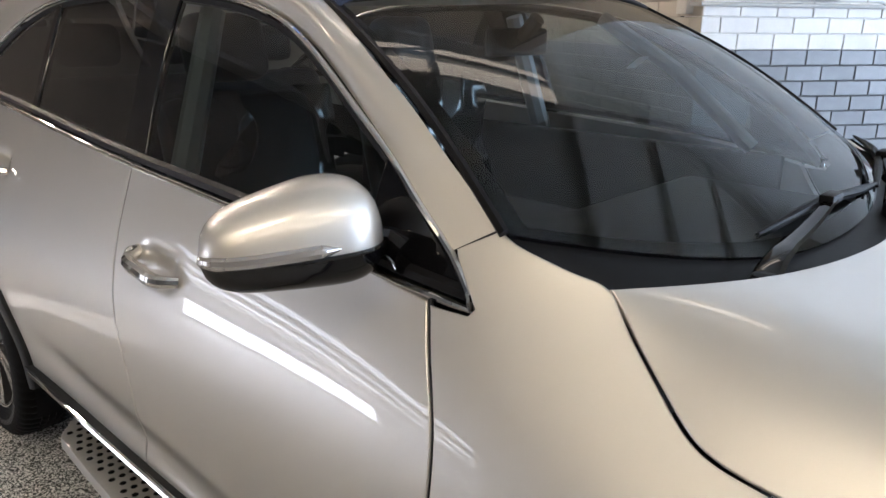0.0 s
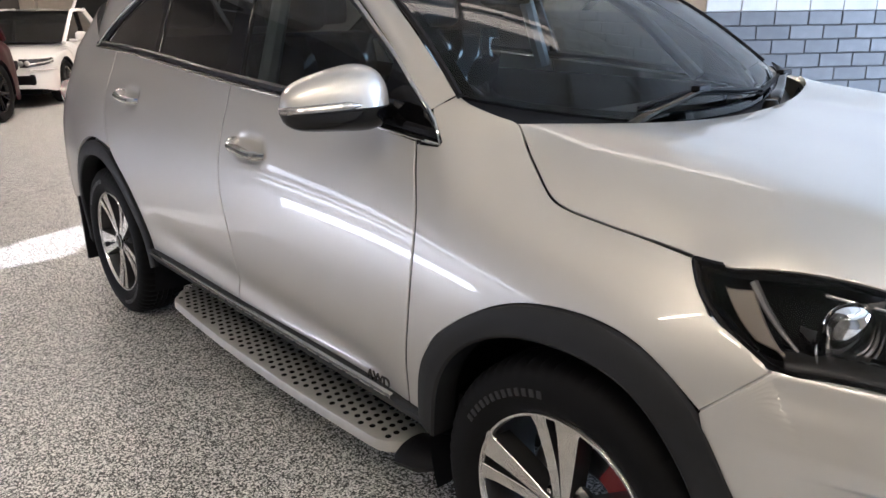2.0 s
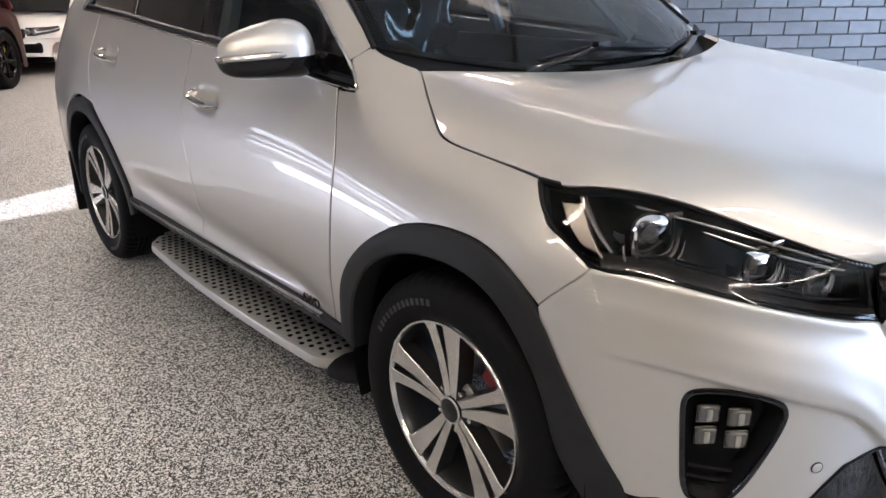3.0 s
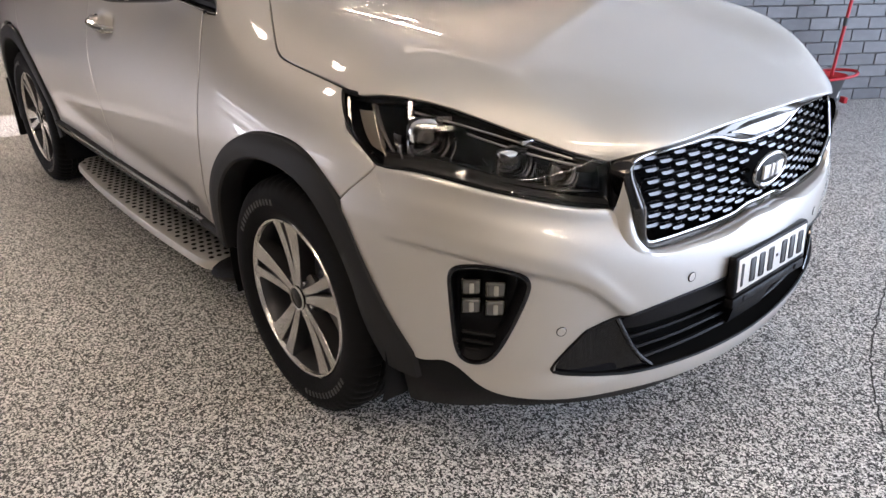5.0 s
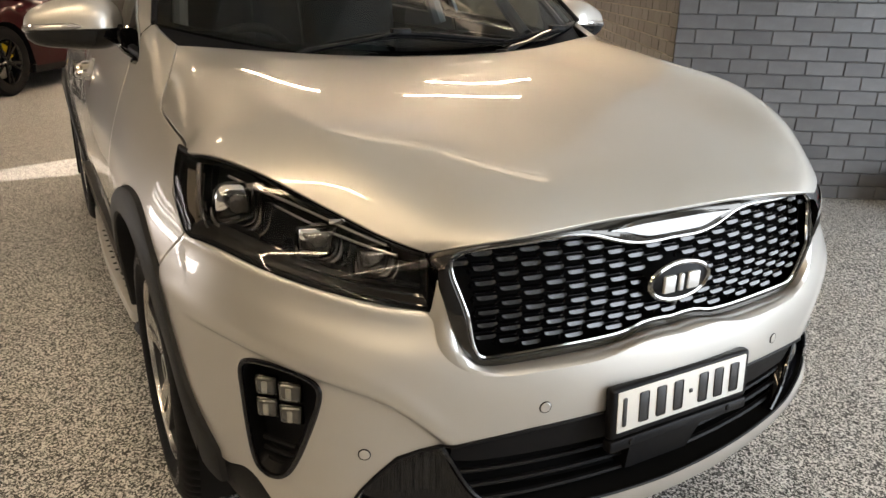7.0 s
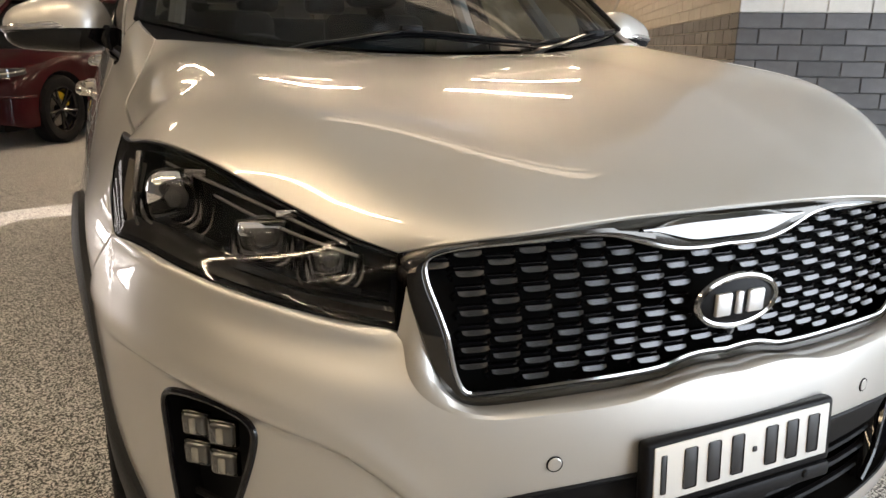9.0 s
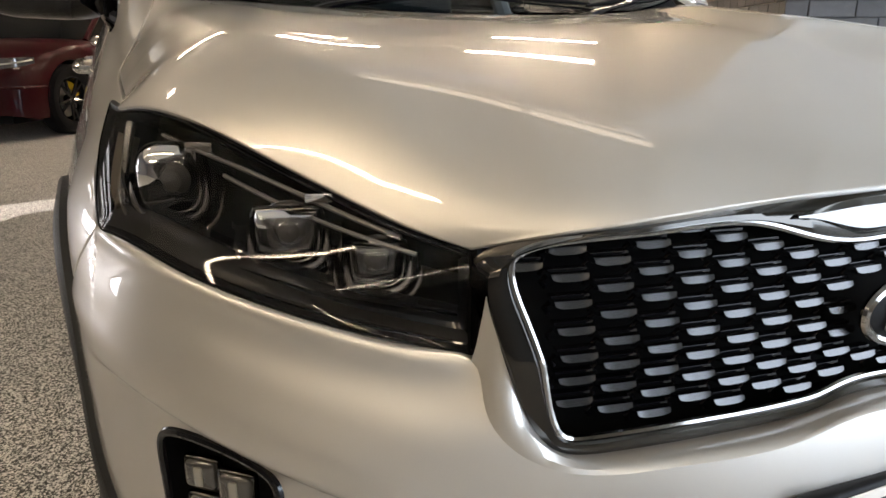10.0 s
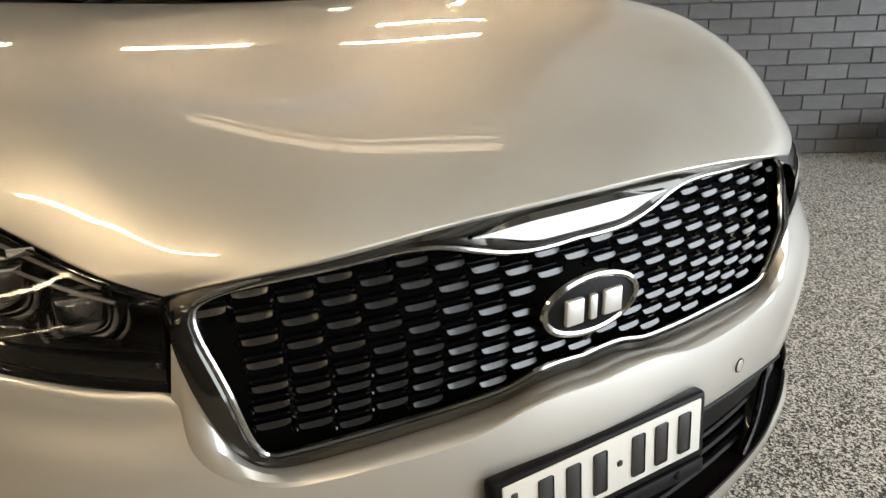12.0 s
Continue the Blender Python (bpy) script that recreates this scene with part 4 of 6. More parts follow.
    for y in (-.142, .138):
        part("screw", moved(moved(lathe([(0, .004), (.006, .003), (.008, 0)], 12), Matrix.Rotation(radians(-90), 4, "Z")), tilt @ Matrix.Translation((.006, y, -.084))), BLACK, plate)


GRILLE_OUT = [(0, .700), (.085, .699), (.115, .692), (.15, .688), (.24, .686), (.385, .685), (.450, .697), (.486, .750), (.512, .83), (.518, .870), (.514, .892), (.497, .904), (.44, .919), (.30, .934), (.15, .940), (0, .942)]
GRILLE = [(0, .722), (.085, .721), (.115, .713), (.15, .7095), (.30, .708), (.415, .707), (.441, .712), (.453, .730), (.467, .780), (.485, .850), (.493, .885), (.490, .902), (.475, .911), (.44, .917), (.33, .921), (.20, .919), (.155, .906), (.10, .893), (0, .891)]


def grille_x(y, z):
    return .905 - .22 * np.abs(y) ** 2.05 - .30 * (z - .80) * (z > .80) - .05 * (z < .80) * (.80 - z) * 2


def grille():
    g = new("grille")
    g.parent = car
    tagged(g, "black hexagon-mesh grille with rows of chrome slats")
    half = curve(GRILLE, 120)
    loop = np.r_[half, half[::-1][1:-1] * (-1, 1)]
    pts = np.stack([grille_x(loop[:, 0], loop[:, 1]) + .012, loop[:, 0], loop[:, 1]], 1)
    part("inner_ring", tube(pts, .0045, 8, closed=True, up=(1, 0, 0)), RINGCHROME, g)
    # smoked surround between ring and bodywork
    outer_h = curve(GRILLE_OUT, 120)
    outer = np.r_[outer_h, outer_h[::-1][1:-1] * (-1, 1)]
    n = len(loop)
    ox = np.stack([grille_x(outer[:, 0], outer[:, 1]) + .014, outer[:, 0], outer[:, 1]], 1)
    rows = [pts, pts * .75 + ox * .25 + (.006, 0, 0), pts * .35 + ox * .65 + (.006, 0, 0), ox, ox - (.04, 0, 0)]
    q = np.concatenate(rows)
    f = [(k * n + i, k * n + (i + 1) % n, (k + 1) * n + (i + 1) % n, (k + 1) * n + i) for k in range(len(rows) - 1) for i in range(n)]
    part("surround", ([tuple(p) for p in q], f), DARKCHROME, g, "smoked chrome grille surround")
    # dark fillers between the surround and the headlights
    for s in (-1, 1):
        a = nose_surface(curve([(27.2, .804), (27.2, .85), (27.4, .895)], 14)) - (.008, 0, 0)
        b = curve([(float(grille_x(y, z)) + .006, -y, z) for y, z in ((.490, .802), (.506, .84), (.510, .872), (.498, .898))], 14)
        w = np.stack([a - (.03, 0, 0), a, a * .5 + b * .5 + (.004, 0, 0), b], 1)
        part("corner_filler", hand(([tuple(q) for q in w.reshape(-1, 3)], grid_faces(14, 4)), s), GLOSS, g)
    # bright bar in the middle of the surround's top
    ys = np.linspace(-.165, .165, 30)
    bar = [[(grille_x(y, z) + .026 - .01 * (k in (0, 3)), y, z) for k, z in enumerate((.897 + .027 * ramp(abs(y), .06, .165), .906 + .019 * ramp(abs(y), .06, .165), .931 - .004 * ramp(abs(y), .06, .165), .937 - .009 * ramp(abs(y), .06, .165)))] for y in ys]
    part("chrome_bar", ([p for r in bar for p in r], grid_faces(30, 4)), BARCHROME, g, "bright chrome bar above the badge")
    # near-black sheet that paints the shade behind the mesh
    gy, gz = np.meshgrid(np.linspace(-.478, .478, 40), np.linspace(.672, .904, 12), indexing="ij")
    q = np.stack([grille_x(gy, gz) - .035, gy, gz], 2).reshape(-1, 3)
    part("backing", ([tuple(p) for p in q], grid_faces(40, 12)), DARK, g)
    # hexagon mesh bars and chrome slats in staggered columns
    poly = [tuple(p) for p in half] + [(-.01, .891), (-.01, .730)]
    slat = mesh_of("slat", *slat_shape(), SLATS)
    cellm = mesh_of("mesh_bar", *cell_shape(), GLOSS)
    for c in range(-10, 11):
        y = c * .0475
        for r in range(-5, 6):
            z = .814 + r * .0262 + (.0131 if c % 2 else 0)
            if not inside(abs(y) + .012, z + .004, poly) or not inside(abs(y) + .012, z - .012, poly):
                continue
            if (y / .088) ** 2 + ((z - .808) / .05) ** 2 < 1:
                continue
            m = Matrix.Translation((float(grille_x(y, z)), y, z)) @ Matrix.Rotation(math.atan(.45 * y), 4, "Z")
            part("slat", slat, SLATS, g, at=m)
            part("mesh_bar", cellm, GLOSS, g, at=m)
    # badge: oval with plain shapes
    badge = new("badge")
    badge.parent = car
    tagged(badge, "chrome-rimmed oval badge with plain raised shapes")
    a = np.linspace(0, 2 * math.pi, 60, endpoint=False)
    oval = np.stack([np.full(60, .922), .080 * np.cos(a), .808 + .040 * np.sin(a)], 1)
    part("rim", tube(oval, .006, 8, closed=True, up=(1, 0, 0)), RINGCHROME, badge)
    v = [tuple(p) for p in oval] + [tuple(p * (1, .7, 1) + (.006, 0, .3 * (.808 - p[2]))) for p in oval] + [(.93, 0, .808)]
    f = [(i, (i + 1) % 60, 60 + (i + 1) % 60, 60 + i) for i in range(60)] + [(60 + i, 60 + (i + 1) % 60, 120) for i in range(60)]
    part("oval_plate", (v, f), BLACK, badge)
    for y, w in ((-.036, .015), (-.004, .006), (.030, .016)):
        part("raised_shape", box(.926, .935, y - w, y + w, .789, .826, .003), BADGE, badge)
    part("camera_eye", moved(lathe([(0, .02), (.008, .018), (.012, .008), (.014, 0)], 16), Matrix.Translation((.90, 0, .757)) @ Matrix.Rotation(radians(-90), 4, "Z")), GLOSS, car)


def slat_shape():
    """A chrome dash with a curved lower edge that leans forward."""
    ys = np.linspace(-.0205, .0205, 9)
    rows = [[(0.000, y, .0045) for y in ys], [(.0045, y, .004) for y in ys], [(.0075, y * .94, -.0035 + .003 * (y / .0205) ** 4) for y in ys], [(.001, y * .9, -.0065 + .004 * (y / .0205) ** 4) for y in ys], [(-.012, y * .9, -.005) for y in ys]]
    v = [p for r in rows for p in r]
    f = [(i * 9 + j, i * 9 + j + 1, (i + 1) * 9 + j + 1, (i + 1) * 9 + j) for i in range(4) for j in range(8)]
    return v, f


def cell_shape():
    a = tube([(-.008, .021, .0), (-.010, .0265, -.0065), (-.010, .021, -.0135)], .0028, 4)
    b = tube([(-.008, -.021, .0), (-.010, -.0265, -.0065), (-.010, -.021, -.0135)], .0028, 4)
    c = box(-.014, -.004, -.021, .021, .0045, .0075)
    return join(a, b, c)


HL_TOP = [(63.0, 1.017), (60, 1.014), (57, 1.019), (53.9, 1.022), (48.5, 1.014), (41, .975), (35, .940), (30.5, .914), (27.4, .898)]
HL_LOW = [(61.4, .955), (59.3, .920), (57.0, .892), (55.2, .876), (52.9, .876), (47, .874), (43.3, .862), (38.1, .841), (33.6, .822), (30.1, .809), (27.2, .799)]


def headlight(s):
    hl = new("headlight")
    hl.parent = car
    tagged(hl, "black headlight with three projector lamps behind clear lens")
    left, right = [(61.4, .955), (62.4, .985), (63.0, 1.017)], [(27.2, .799), (27.2, .85), (27.4, .898)]
    g = coons(HL_LOW, HL_TOP, left, right, 80, 24)
    part("lens", sheet(nose_surface, g, gap=.0015, side=s, lift=-.001), LENS, hl)
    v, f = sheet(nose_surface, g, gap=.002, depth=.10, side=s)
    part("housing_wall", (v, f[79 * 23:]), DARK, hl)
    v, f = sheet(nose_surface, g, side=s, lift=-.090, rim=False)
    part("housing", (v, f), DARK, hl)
    # gloss black border behind the lens
    inner = g[np.round(np.linspace(3, 77, 80)).astype(int)][:, np.round(np.linspace(2, 20, 24)).astype(int)]
    edge_o = np.r_[g[:, 0], g[-1, 1:], g[-2::-1, -1], g[0, -2:0:-1]]
    edge_i = np.r_[inner[:, 0], inner[-1, 1:], inner[-2::-1, -1], inner[0, -2:0:-1]]
    k = len(edge_o)
    q = np.r_[nose_surface(edge_o) - (.007, -.006, 0), nose_surface(edge_i) - (.014, -.011, 0), nose_surface(edge_i) - (.034, -.024, 0)]
    part("border", hand(([tuple(w) for w in q], [(r * k + i, r * k + (i + 1) % k, (r + 1) * k + (i + 1) % k, (r + 1) * k + i) for r in (0, 1) for i in range(k)]), s), GLOSS, hl)
    # black tube added to stop stray light showing round the lens
    part("black_edging", hand(tube(nose_surface(edge_o) - (.009, -.008, 0), .0065, 6, closed=True, up=(.7, -.7, 0)), s), BLACK, hl)
    # dark grey band along the bottom
    low = curve(HL_LOW, 60)[12:]
    for name, rows, mt in (("lower_band", ((.005, .010), (.010, .008), (.018, .012), (.021, .020), (.023, .034)), HLBAND), ("band_ledge", ((.025, .032), (.028, .024), (.030, .024), (.032, .036)), GLOSS)):
        q = [nose_surface(low + (0, dz)) - (d, -d * .7, 0) for dz, d in rows]
        b = np.stack(q, 1)
        part(name, hand(([tuple(w) for w in b.reshape(-1, 3)], grid_faces(len(low), len(rows))), s), mt, hl)
    # pale bars stand for two tube reflections on the lens
    for line, r in (([(51, .992), (45, .972), (38, .940), (31.5, .907)], .0030), ([(44, .955), (38, .925), (30.5, .892)], .0026)):
        q = nose_surface(curve(line, 30)) - (.012, -.009, 0)
        part("tube_glint", hand(tube(q, r, 6), s), GLINT, hl)
    g2 = coons([(57.2, .912), (54.6, .900)], [(60.4, .988), (57.4, .992)], [(57.2, .912), (59.2, .95), (60.4, .988)], [(54.6, .900), (56.4, .95), (57.4, .992)], 10, 10)
    part("side_marker", sheet(nose_surface, g2, lift=-.014, side=s), MARKER, hl)
    blade = nose_surface(curve([(57.0, .996), (55.6, .955), (53.2, .905)], 16)) - (.016, -.013, 0)
    part("chrome_blade", hand(tube(blade, np.linspace(.008, .003, 16), 6), s), LAMPCHROME, hl)
    # three projectors with squarish lenses in stepped bezels
    for a, z, r, clip in ((48.9, .940, .050, 1.0), (38.6, .903, .044, .60), (33.0, .880, .036, .60)):
        p = nose_surface(np.array([[a, z]]))[0] - (.034, -.024, 0)
        m = Matrix.Translation(p) @ Matrix.Rotation(radians(-a - 68), 4, "Z")
        ring_ = []
        for k in range(40):
            t = 2 * math.pi * k / 40
            c, q = math.cos(t), math.sin(t)
            d = r * .92 / (abs(c) ** 3 + abs(q) ** 3) ** (1 / 3)
            ring_.append((d * c, min(d * q, r * clip)))
        dome = [[(x * f, r * h, w * f) for x, w in ring_] for f, h in ((1.0, .02), (.95, .30), (.78, .50), (.45, .62), (.02, .66))]
        v = [q for row in dome for q in row]
        f = [(i * 40 + k, i * 40 + (k + 1) % 40, (i + 1) * 40 + (k + 1) % 40, (i + 1) * 40 + k) for i in range(4) for k in range(40)]
        lamp_ = part("projector", hand(moved((v, f), m), s), PROJECTOR, hl, "clear projector lens")
        part("projector_back", hand(moved(lathe([(0, -.012), (r * .30, -.010), (r * .55, -.002), (r * .80, r * .10)], 28), m), s), DARKCHROME if clip == 1 else LAMPCHROME, lamp_)
        part("projector_core", hand(moved(lathe([(0, r * .34), (r * .28, r * .28), (r * .42, 0)], 20), m), s), LENSCORE, lamp_)
        rim = np.array([(x * 1.03, r * .12, w * 1.03) for x, w in ring_])
        part("lens_ring", hand(moved(tube(rim, .0018, 6, closed=True, up=(0, 1, 0)), m), s), DARKCHROME, lamp_)
        for name, wide, h, thick, lift, mt in (("chrome_cradle", 1.06, .42, .0036, .05, LAMPCHROME), ("cup_edge", 1.45, .34, .0028, -.05, LAMPCHROME)):
            under = np.array([(x * wide, r * h, w * wide) for x, w in ring_ if w < r * lift])
            under = under[np.argsort(np.arctan2(under[:, 2] - r * .3, under[:, 0]))]
            part(name, hand(moved(tube(under, thick * np.clip(np.minimum(np.linspace(.2, 6, len(under)), np.linspace(6, .2, len(under))), .2, 1), 8, up=(0, 1, 0)), m), s), mt, lamp_)
        part("bezel", hand(moved(lathe([(r * 1.08, r * .02), (r * 1.24, r * .16), (r * 1.36, r * .10), (r * 1.5, -.014)], 28, 196, 172), m), s), GLOSS, lamp_)
        part("chrome_brow", hand(moved(box(-r * 1.15, -r * .45, r * .24, r * .32, r * .74, r * .98, .002), m), s), LAMPCHROME, lamp_)


GLINT = mat("tube_glint", (.30, .30, .30), .15, .3, 1.0)
HLBAND = mat("headlight_band", (.02, .0195, .019), .4, spec=.3)
MARKER = mat("side_marker", (.30, .27, .23), .2, .3)

def wheel(x, side, twist, caliper):
    w = new("wheel")
    w.parent = car
    tagged(w, "five double-spoke machined alloy wheel with black tyre")
    w.matrix_basis = Matrix.Translation((x, .812 * side, .368)) @ (Matrix.Identity(4) if side < 0 else Matrix.Rotation(math.pi, 4, "Z"))
    # outer face looks to -y
    rim = .249
    tyre = [(rim - .006, -.085), (rim + .006, -.098), (.285, -.112), (.315, -.113), (.340, -.106), (.355, -.094), (.364, -.075), (.368, -.05)]
    tread = []
    for k, y in enumerate(np.linspace(-.05, .05, 17)):
        tread.append((.368 - (.007 if k % 4 == 2 else 0), y))
    tyre += tread + [(.364, .075), (.355, .094), (.32, .112), (.28, .11), (rim - .006, .085)]
    body = lathe(tyre, 240)
    # cross grooves in the tread's shoulders
    verts = []
    for px, py, pz in body[0]:
        r, k = math.hypot(px, pz), round(math.degrees(math.atan2(pz, px)) / 1.5)
        f = (r - .0045) / r if r > .352 and abs(py) > .03 and k % 4 == 0 else 1
        verts.append((px * f, py, pz * f))
    tob = part("tyre", (verts, body[1]), RUBBER, w, "black road tyre")
    # raised bars where the maker's writing stands
    for a0, n in ((100, 13), (280, 13)):
        for k in range(n):
            a = radians(a0 + 4.2 * k)
            part("sidewall_bar", tob_bar, SIDEINK, tob, at=Matrix.Rotation(-a, 4, "Y") @ Matrix.Translation((.300, -.1135, 0)))
    part("barrel", lathe([(rim - .004, -.088), (rim - .010, -.085), (.232, -.07), (.225, .0), (.222, .08)], 64), ALLOYDARK, w)
    part("rim_lip", lathe([(rim, -.094), (rim - .003, -.099), (rim - .009, -.098), (rim - .013, -.088)], 96), ALLOY, w)
    # five pairs of spokes
    for k in range(5):
        a = radians(72 * k + twist)
        turn = Matrix.Rotation(a, 4, "Y")
        faces, walls = spoke_shape()
        spoke = part("spoke", moved(faces, turn), ALLOY, w)
        part("spoke_flank", moved(walls, turn), ALLOYDARK, spoke)
        part("spoke_web", moved(web_shape(), turn), ALLOYDARK, w)
        part("wheel_nut", moved(lathe([(0, -.077), (.007, -.077), (.0095, -.072), (.0095, -.045)], 6), Matrix.Rotation(a + radians(34), 4, "Y") @ Matrix.Translation((.060, 0, 0))), CHROME, w)
    part("hub", lathe([(.040, -.078), (.044, -.074), (.07, -.062), (.078, -.05), (.07, -.03)], 40), ALLOYDARK, w)
    cap = part("hub_cap", lathe([(0, -.091), (.031, -.090), (.037, -.087), (.039, -.07)], 32), GLOSS, w)
    part("cap_ring", lathe([(.033, -.0898), (.035, -.0905), (.0375, -.087)], 32), SATIN, cap)
    part("brake_disc", lathe([(.06, .02), (.075, .008), (.16, .008), (.163, .012), (.163, .03), (.07, .03)], 48), STEEL, w)
    part("caliper", lathe([(.11, -.025), (.165, -.025), (.175, -.015), (.175, .05), (.11, .05)], 10, 42, caliper), CALIPER if caliper < 90 else DARK, w)


def spoke_shape():
    """A pair of broad spokes that part from one root at the hub: machined faces, and the dark flanks below them."""
    tops, walls = [], []
    for sgn in (-1, 1):
        t = np.linspace(0, 1, 16)
        r = .026 + t * (.2415 - .026)
        # a broad blade and a slim one beside it, with a slot between
        i0, i1, o0, o1 = (.001, .010, .020, .078) if sgn < 0 else (.001, .016, .020, .056)
        inner = sgn * (i0 + i1 * ramp(t, .12, 1.1))
        outer = sgn * (o0 + (o1 - o0) * t ** 1.2 + .010 * np.clip(t - .86, 0, 1) / .14)
        y = -.083 + .006 * np.sin(math.pi * t) - .012 * t
        a, b, c, d = [], [], [], []
        for k in range(16):
            p0, p1 = inner[k], outer[k]
            e = .0016 * sgn
            a.append([(r[k], y[k] + .0016, p0), (r[k], y[k], p0 + e), (r[k], y[k], p1 - e), (r[k], y[k] + .0016, p1)])
            b.append([(r[k], y[k] + .0016, p0), (r[k], y[k] + .040, p0 - .002 * sgn)])
            c.append([(r[k], y[k] + .0016, p1), (r[k], y[k] + .050, p1 + .006 * sgn)])
        tops.append(([p for q in a for p in q], grid_faces(16, 4)))
        walls += [([p for q in b for p in q], grid_faces(16, 2)), ([p for q in c for p in q], grid_faces(16, 2))]
    return join(*tops), join(*walls)


def web_shape():
    t = np.linspace(0, 1, 10)
    rows = [[(.034 + q * .205, -.062 - .012 * q, -(.004 + .032 * q)), (.034 + q * .205, -.054 - .012 * q, 0), (.034 + q * .205, -.062 - .012 * q, .004 + .032 * q)] for q in t]
    return [p for r in rows for p in r], grid_faces(10, 3)


SIDEINK = mat("sidewall_grey", (.012, .012, .0125), .4)
tob_bar = mesh_of("sidewall_bar", *box(-.009, .009, -.001, .001, -.0065, .0065, .0008), SIDEINK, 0)



def mirror(side):
    mir = new("side_mirror")
    mir.parent = car
    tagged(mir, "silver door mirror with chrome strip and black lower half")
    axis = Vector((-.42, -.905, -.03)).normalized()
    fore = Vector((.905, -.42, 0)).normalized()
    up = axis.cross(fore) * -1
    if up.z < 0:
        up = -up
    mid = Vector((-.712, -.962, 1.212))

    def shell(v0, v1, top):
        rows = []
        for i in range(37):
            s = -1 + 2 * i / 36
            row = []
            for j in range(15):
                a = math.pi * (v0 + (v1 - v0) * j / 14)
                end = max(0.0, 1 - abs(s) ** (5.2 if s > 0 else 4.5)) ** .5
                slim = 1 - .22 * s if s > 0 else 1.0
                h = .104 * end * (1 - .34 * float(ramp(s, -.45, 1.05))) if top else (.058 - .010 * s) * end
                d = .086 * end * slim
                c, q = math.cos(a), math.sin(a)
                row.append(tuple(mid + axis * (s * .140) + fore * (math.copysign(abs(c) ** .75, c) * d + .012 * s) + up * (math.copysign(abs(q) ** .8, q) * h)))
            rows.append(row)
        return [p for r in rows for p in r], grid_faces(37, 15)
    part("cap", hand(shell(0, 1, True), side), PAINT, mir)
    part("lower_cap", hand(shell(1, 2, False), side), GLOSS, mir)
    edge = [mid + axis * (s * .141) + fore * (.086 * max(0, 1 - abs(s) ** 5) ** .5 * (1 - .22 * max(s, 0)) + .003 + .012 * s) + up * .001 for s in np.linspace(-.97, .975, 40)]
    part("seam_trim", hand(tube(np.array(edge), .0035, 6), side), GLOSS, mir)
    line = [mid + axis * (s * .140) + fore * (.086 * max(0, 1 - abs(s) ** 5) ** .5 * (1 - .22 * max(s, 0)) - .004 + .012 * s) + up * (.011 - .006 * max(0, s)) for s in np.linspace(-.42, .965, 34)]
    part("indicator", hand(tube(np.array(line), np.r_[np.linspace(.002, .0105, 6), np.full(24, .0115), np.linspace(.0115, .008, 4)], 10), side), INDICATOR, mir, "chrome strip with indicator lamp")
    foot = [mid + axis * -.10 + up * -.010, mid + axis * -.15 + up * -.014, Vector((-.605, -.822, 1.190))]
    part("foot", hand(tube(np.array(foot), [.030, .026, .034], 10), side), GLOSS, mir)
    part("glass", hand(moved(lathe([(0, -.003), (.9, -.003), (1, 0)], 32), Matrix.Translation(mid - fore * .035 + up * .022) @ Matrix((axis, -fore, up)).transposed().to_4x4() @ Matrix.Diagonal((.105, 1, .062, 1))), side), CHROME, mir, "mirror glass")


def door_handle(side, x, z):
    w = -side_surface(np.array([[x + .2, z]]))[0, 1]
    h = new("door_handle")
    h.parent = car
    tagged(h, "bright chrome pull handle")
    pts = curve([(x - .098, -(w - .004), z + .012), (x - .075, -(w + .030), z + .008), (x, -(w + .040), z), (x + .070, -(w + .034), z - .008), (x + .095, -(w + .002), z - .012)], 30)
    rad = .0125 * (1 + .35 * np.sin(np.linspace(0, math.pi, 30)))
    part("grip", hand(tube(pts, rad, 10, flat=1.0, up=(0, 0, 1)), side), CHROME, h)
    part("key_end", hand(tube(np.array([(x - .105, -(w - .012), z + .012), (x - .100, -(w + .012), z + .012), (x - .090, -(w + .024), z + .010)]), [.017, .017, .012], 12), side), CHROME, h)


def wipers():
    for pts, line in (([(-.195, -.455, 1.150), (-.200, -.42, 1.166), (-.205, -.30, 1.190), (-.208, -.18, 1.208), (-.214, -.085, 1.226)], [(-.262, -.315, 1.192), (-.245, -.20, 1.207), (-.232, -.085, 1.217), (-.226, .10, 1.207), (-.232, .315, 1.193)]),
                      ([(-.175, .265, 1.150), (-.185, .30, 1.168), (-.215, .40, 1.192), (-.255, .50, 1.216), (-.275, .56, 1.226)], [(-.225, .30, 1.188), (-.255, .42, 1.203), (-.292, .56, 1.219), (-.345, .66, 1.232), (-.395, .725, 1.242)])):
        w = new("wiper")
        w.parent = car
        tagged(w, "black windscreen wiper resting on the glass")
        c = curve(pts, 24)
        part("arm", tube(c, np.r_[np.linspace(.024, .019, 8), np.linspace(.016, .012, 16)], 8, flat=.42), GLOSS, w)
        blade = curve(line, 40)
        part("blade", tube(blade, np.r_[np.linspace(.004, .011, 10), np.full(20, .011), np.linspace(.011, .004, 10)], 8, flat=.8), BLACK, w)
        part("rubber_lip", tube(blade + (-.004, 0, -.012), .003, 6), RUBBER, w)
        end = c[-1]
        part("joint_clip", box(end[0] - .016, end[0] + .012, end[1] - .032, end[1] + .030, end[2] - .010, end[2] + .010, .004, 2), BLACK, w)
        part("pivot", moved(lathe([(0, .02), (.018, .018), (.024, .006), (.025, -.02)], 20), Matrix.Translation(c[0]) @ Matrix.Rotation(math.pi / 2, 4, "X")), BLACK, w)


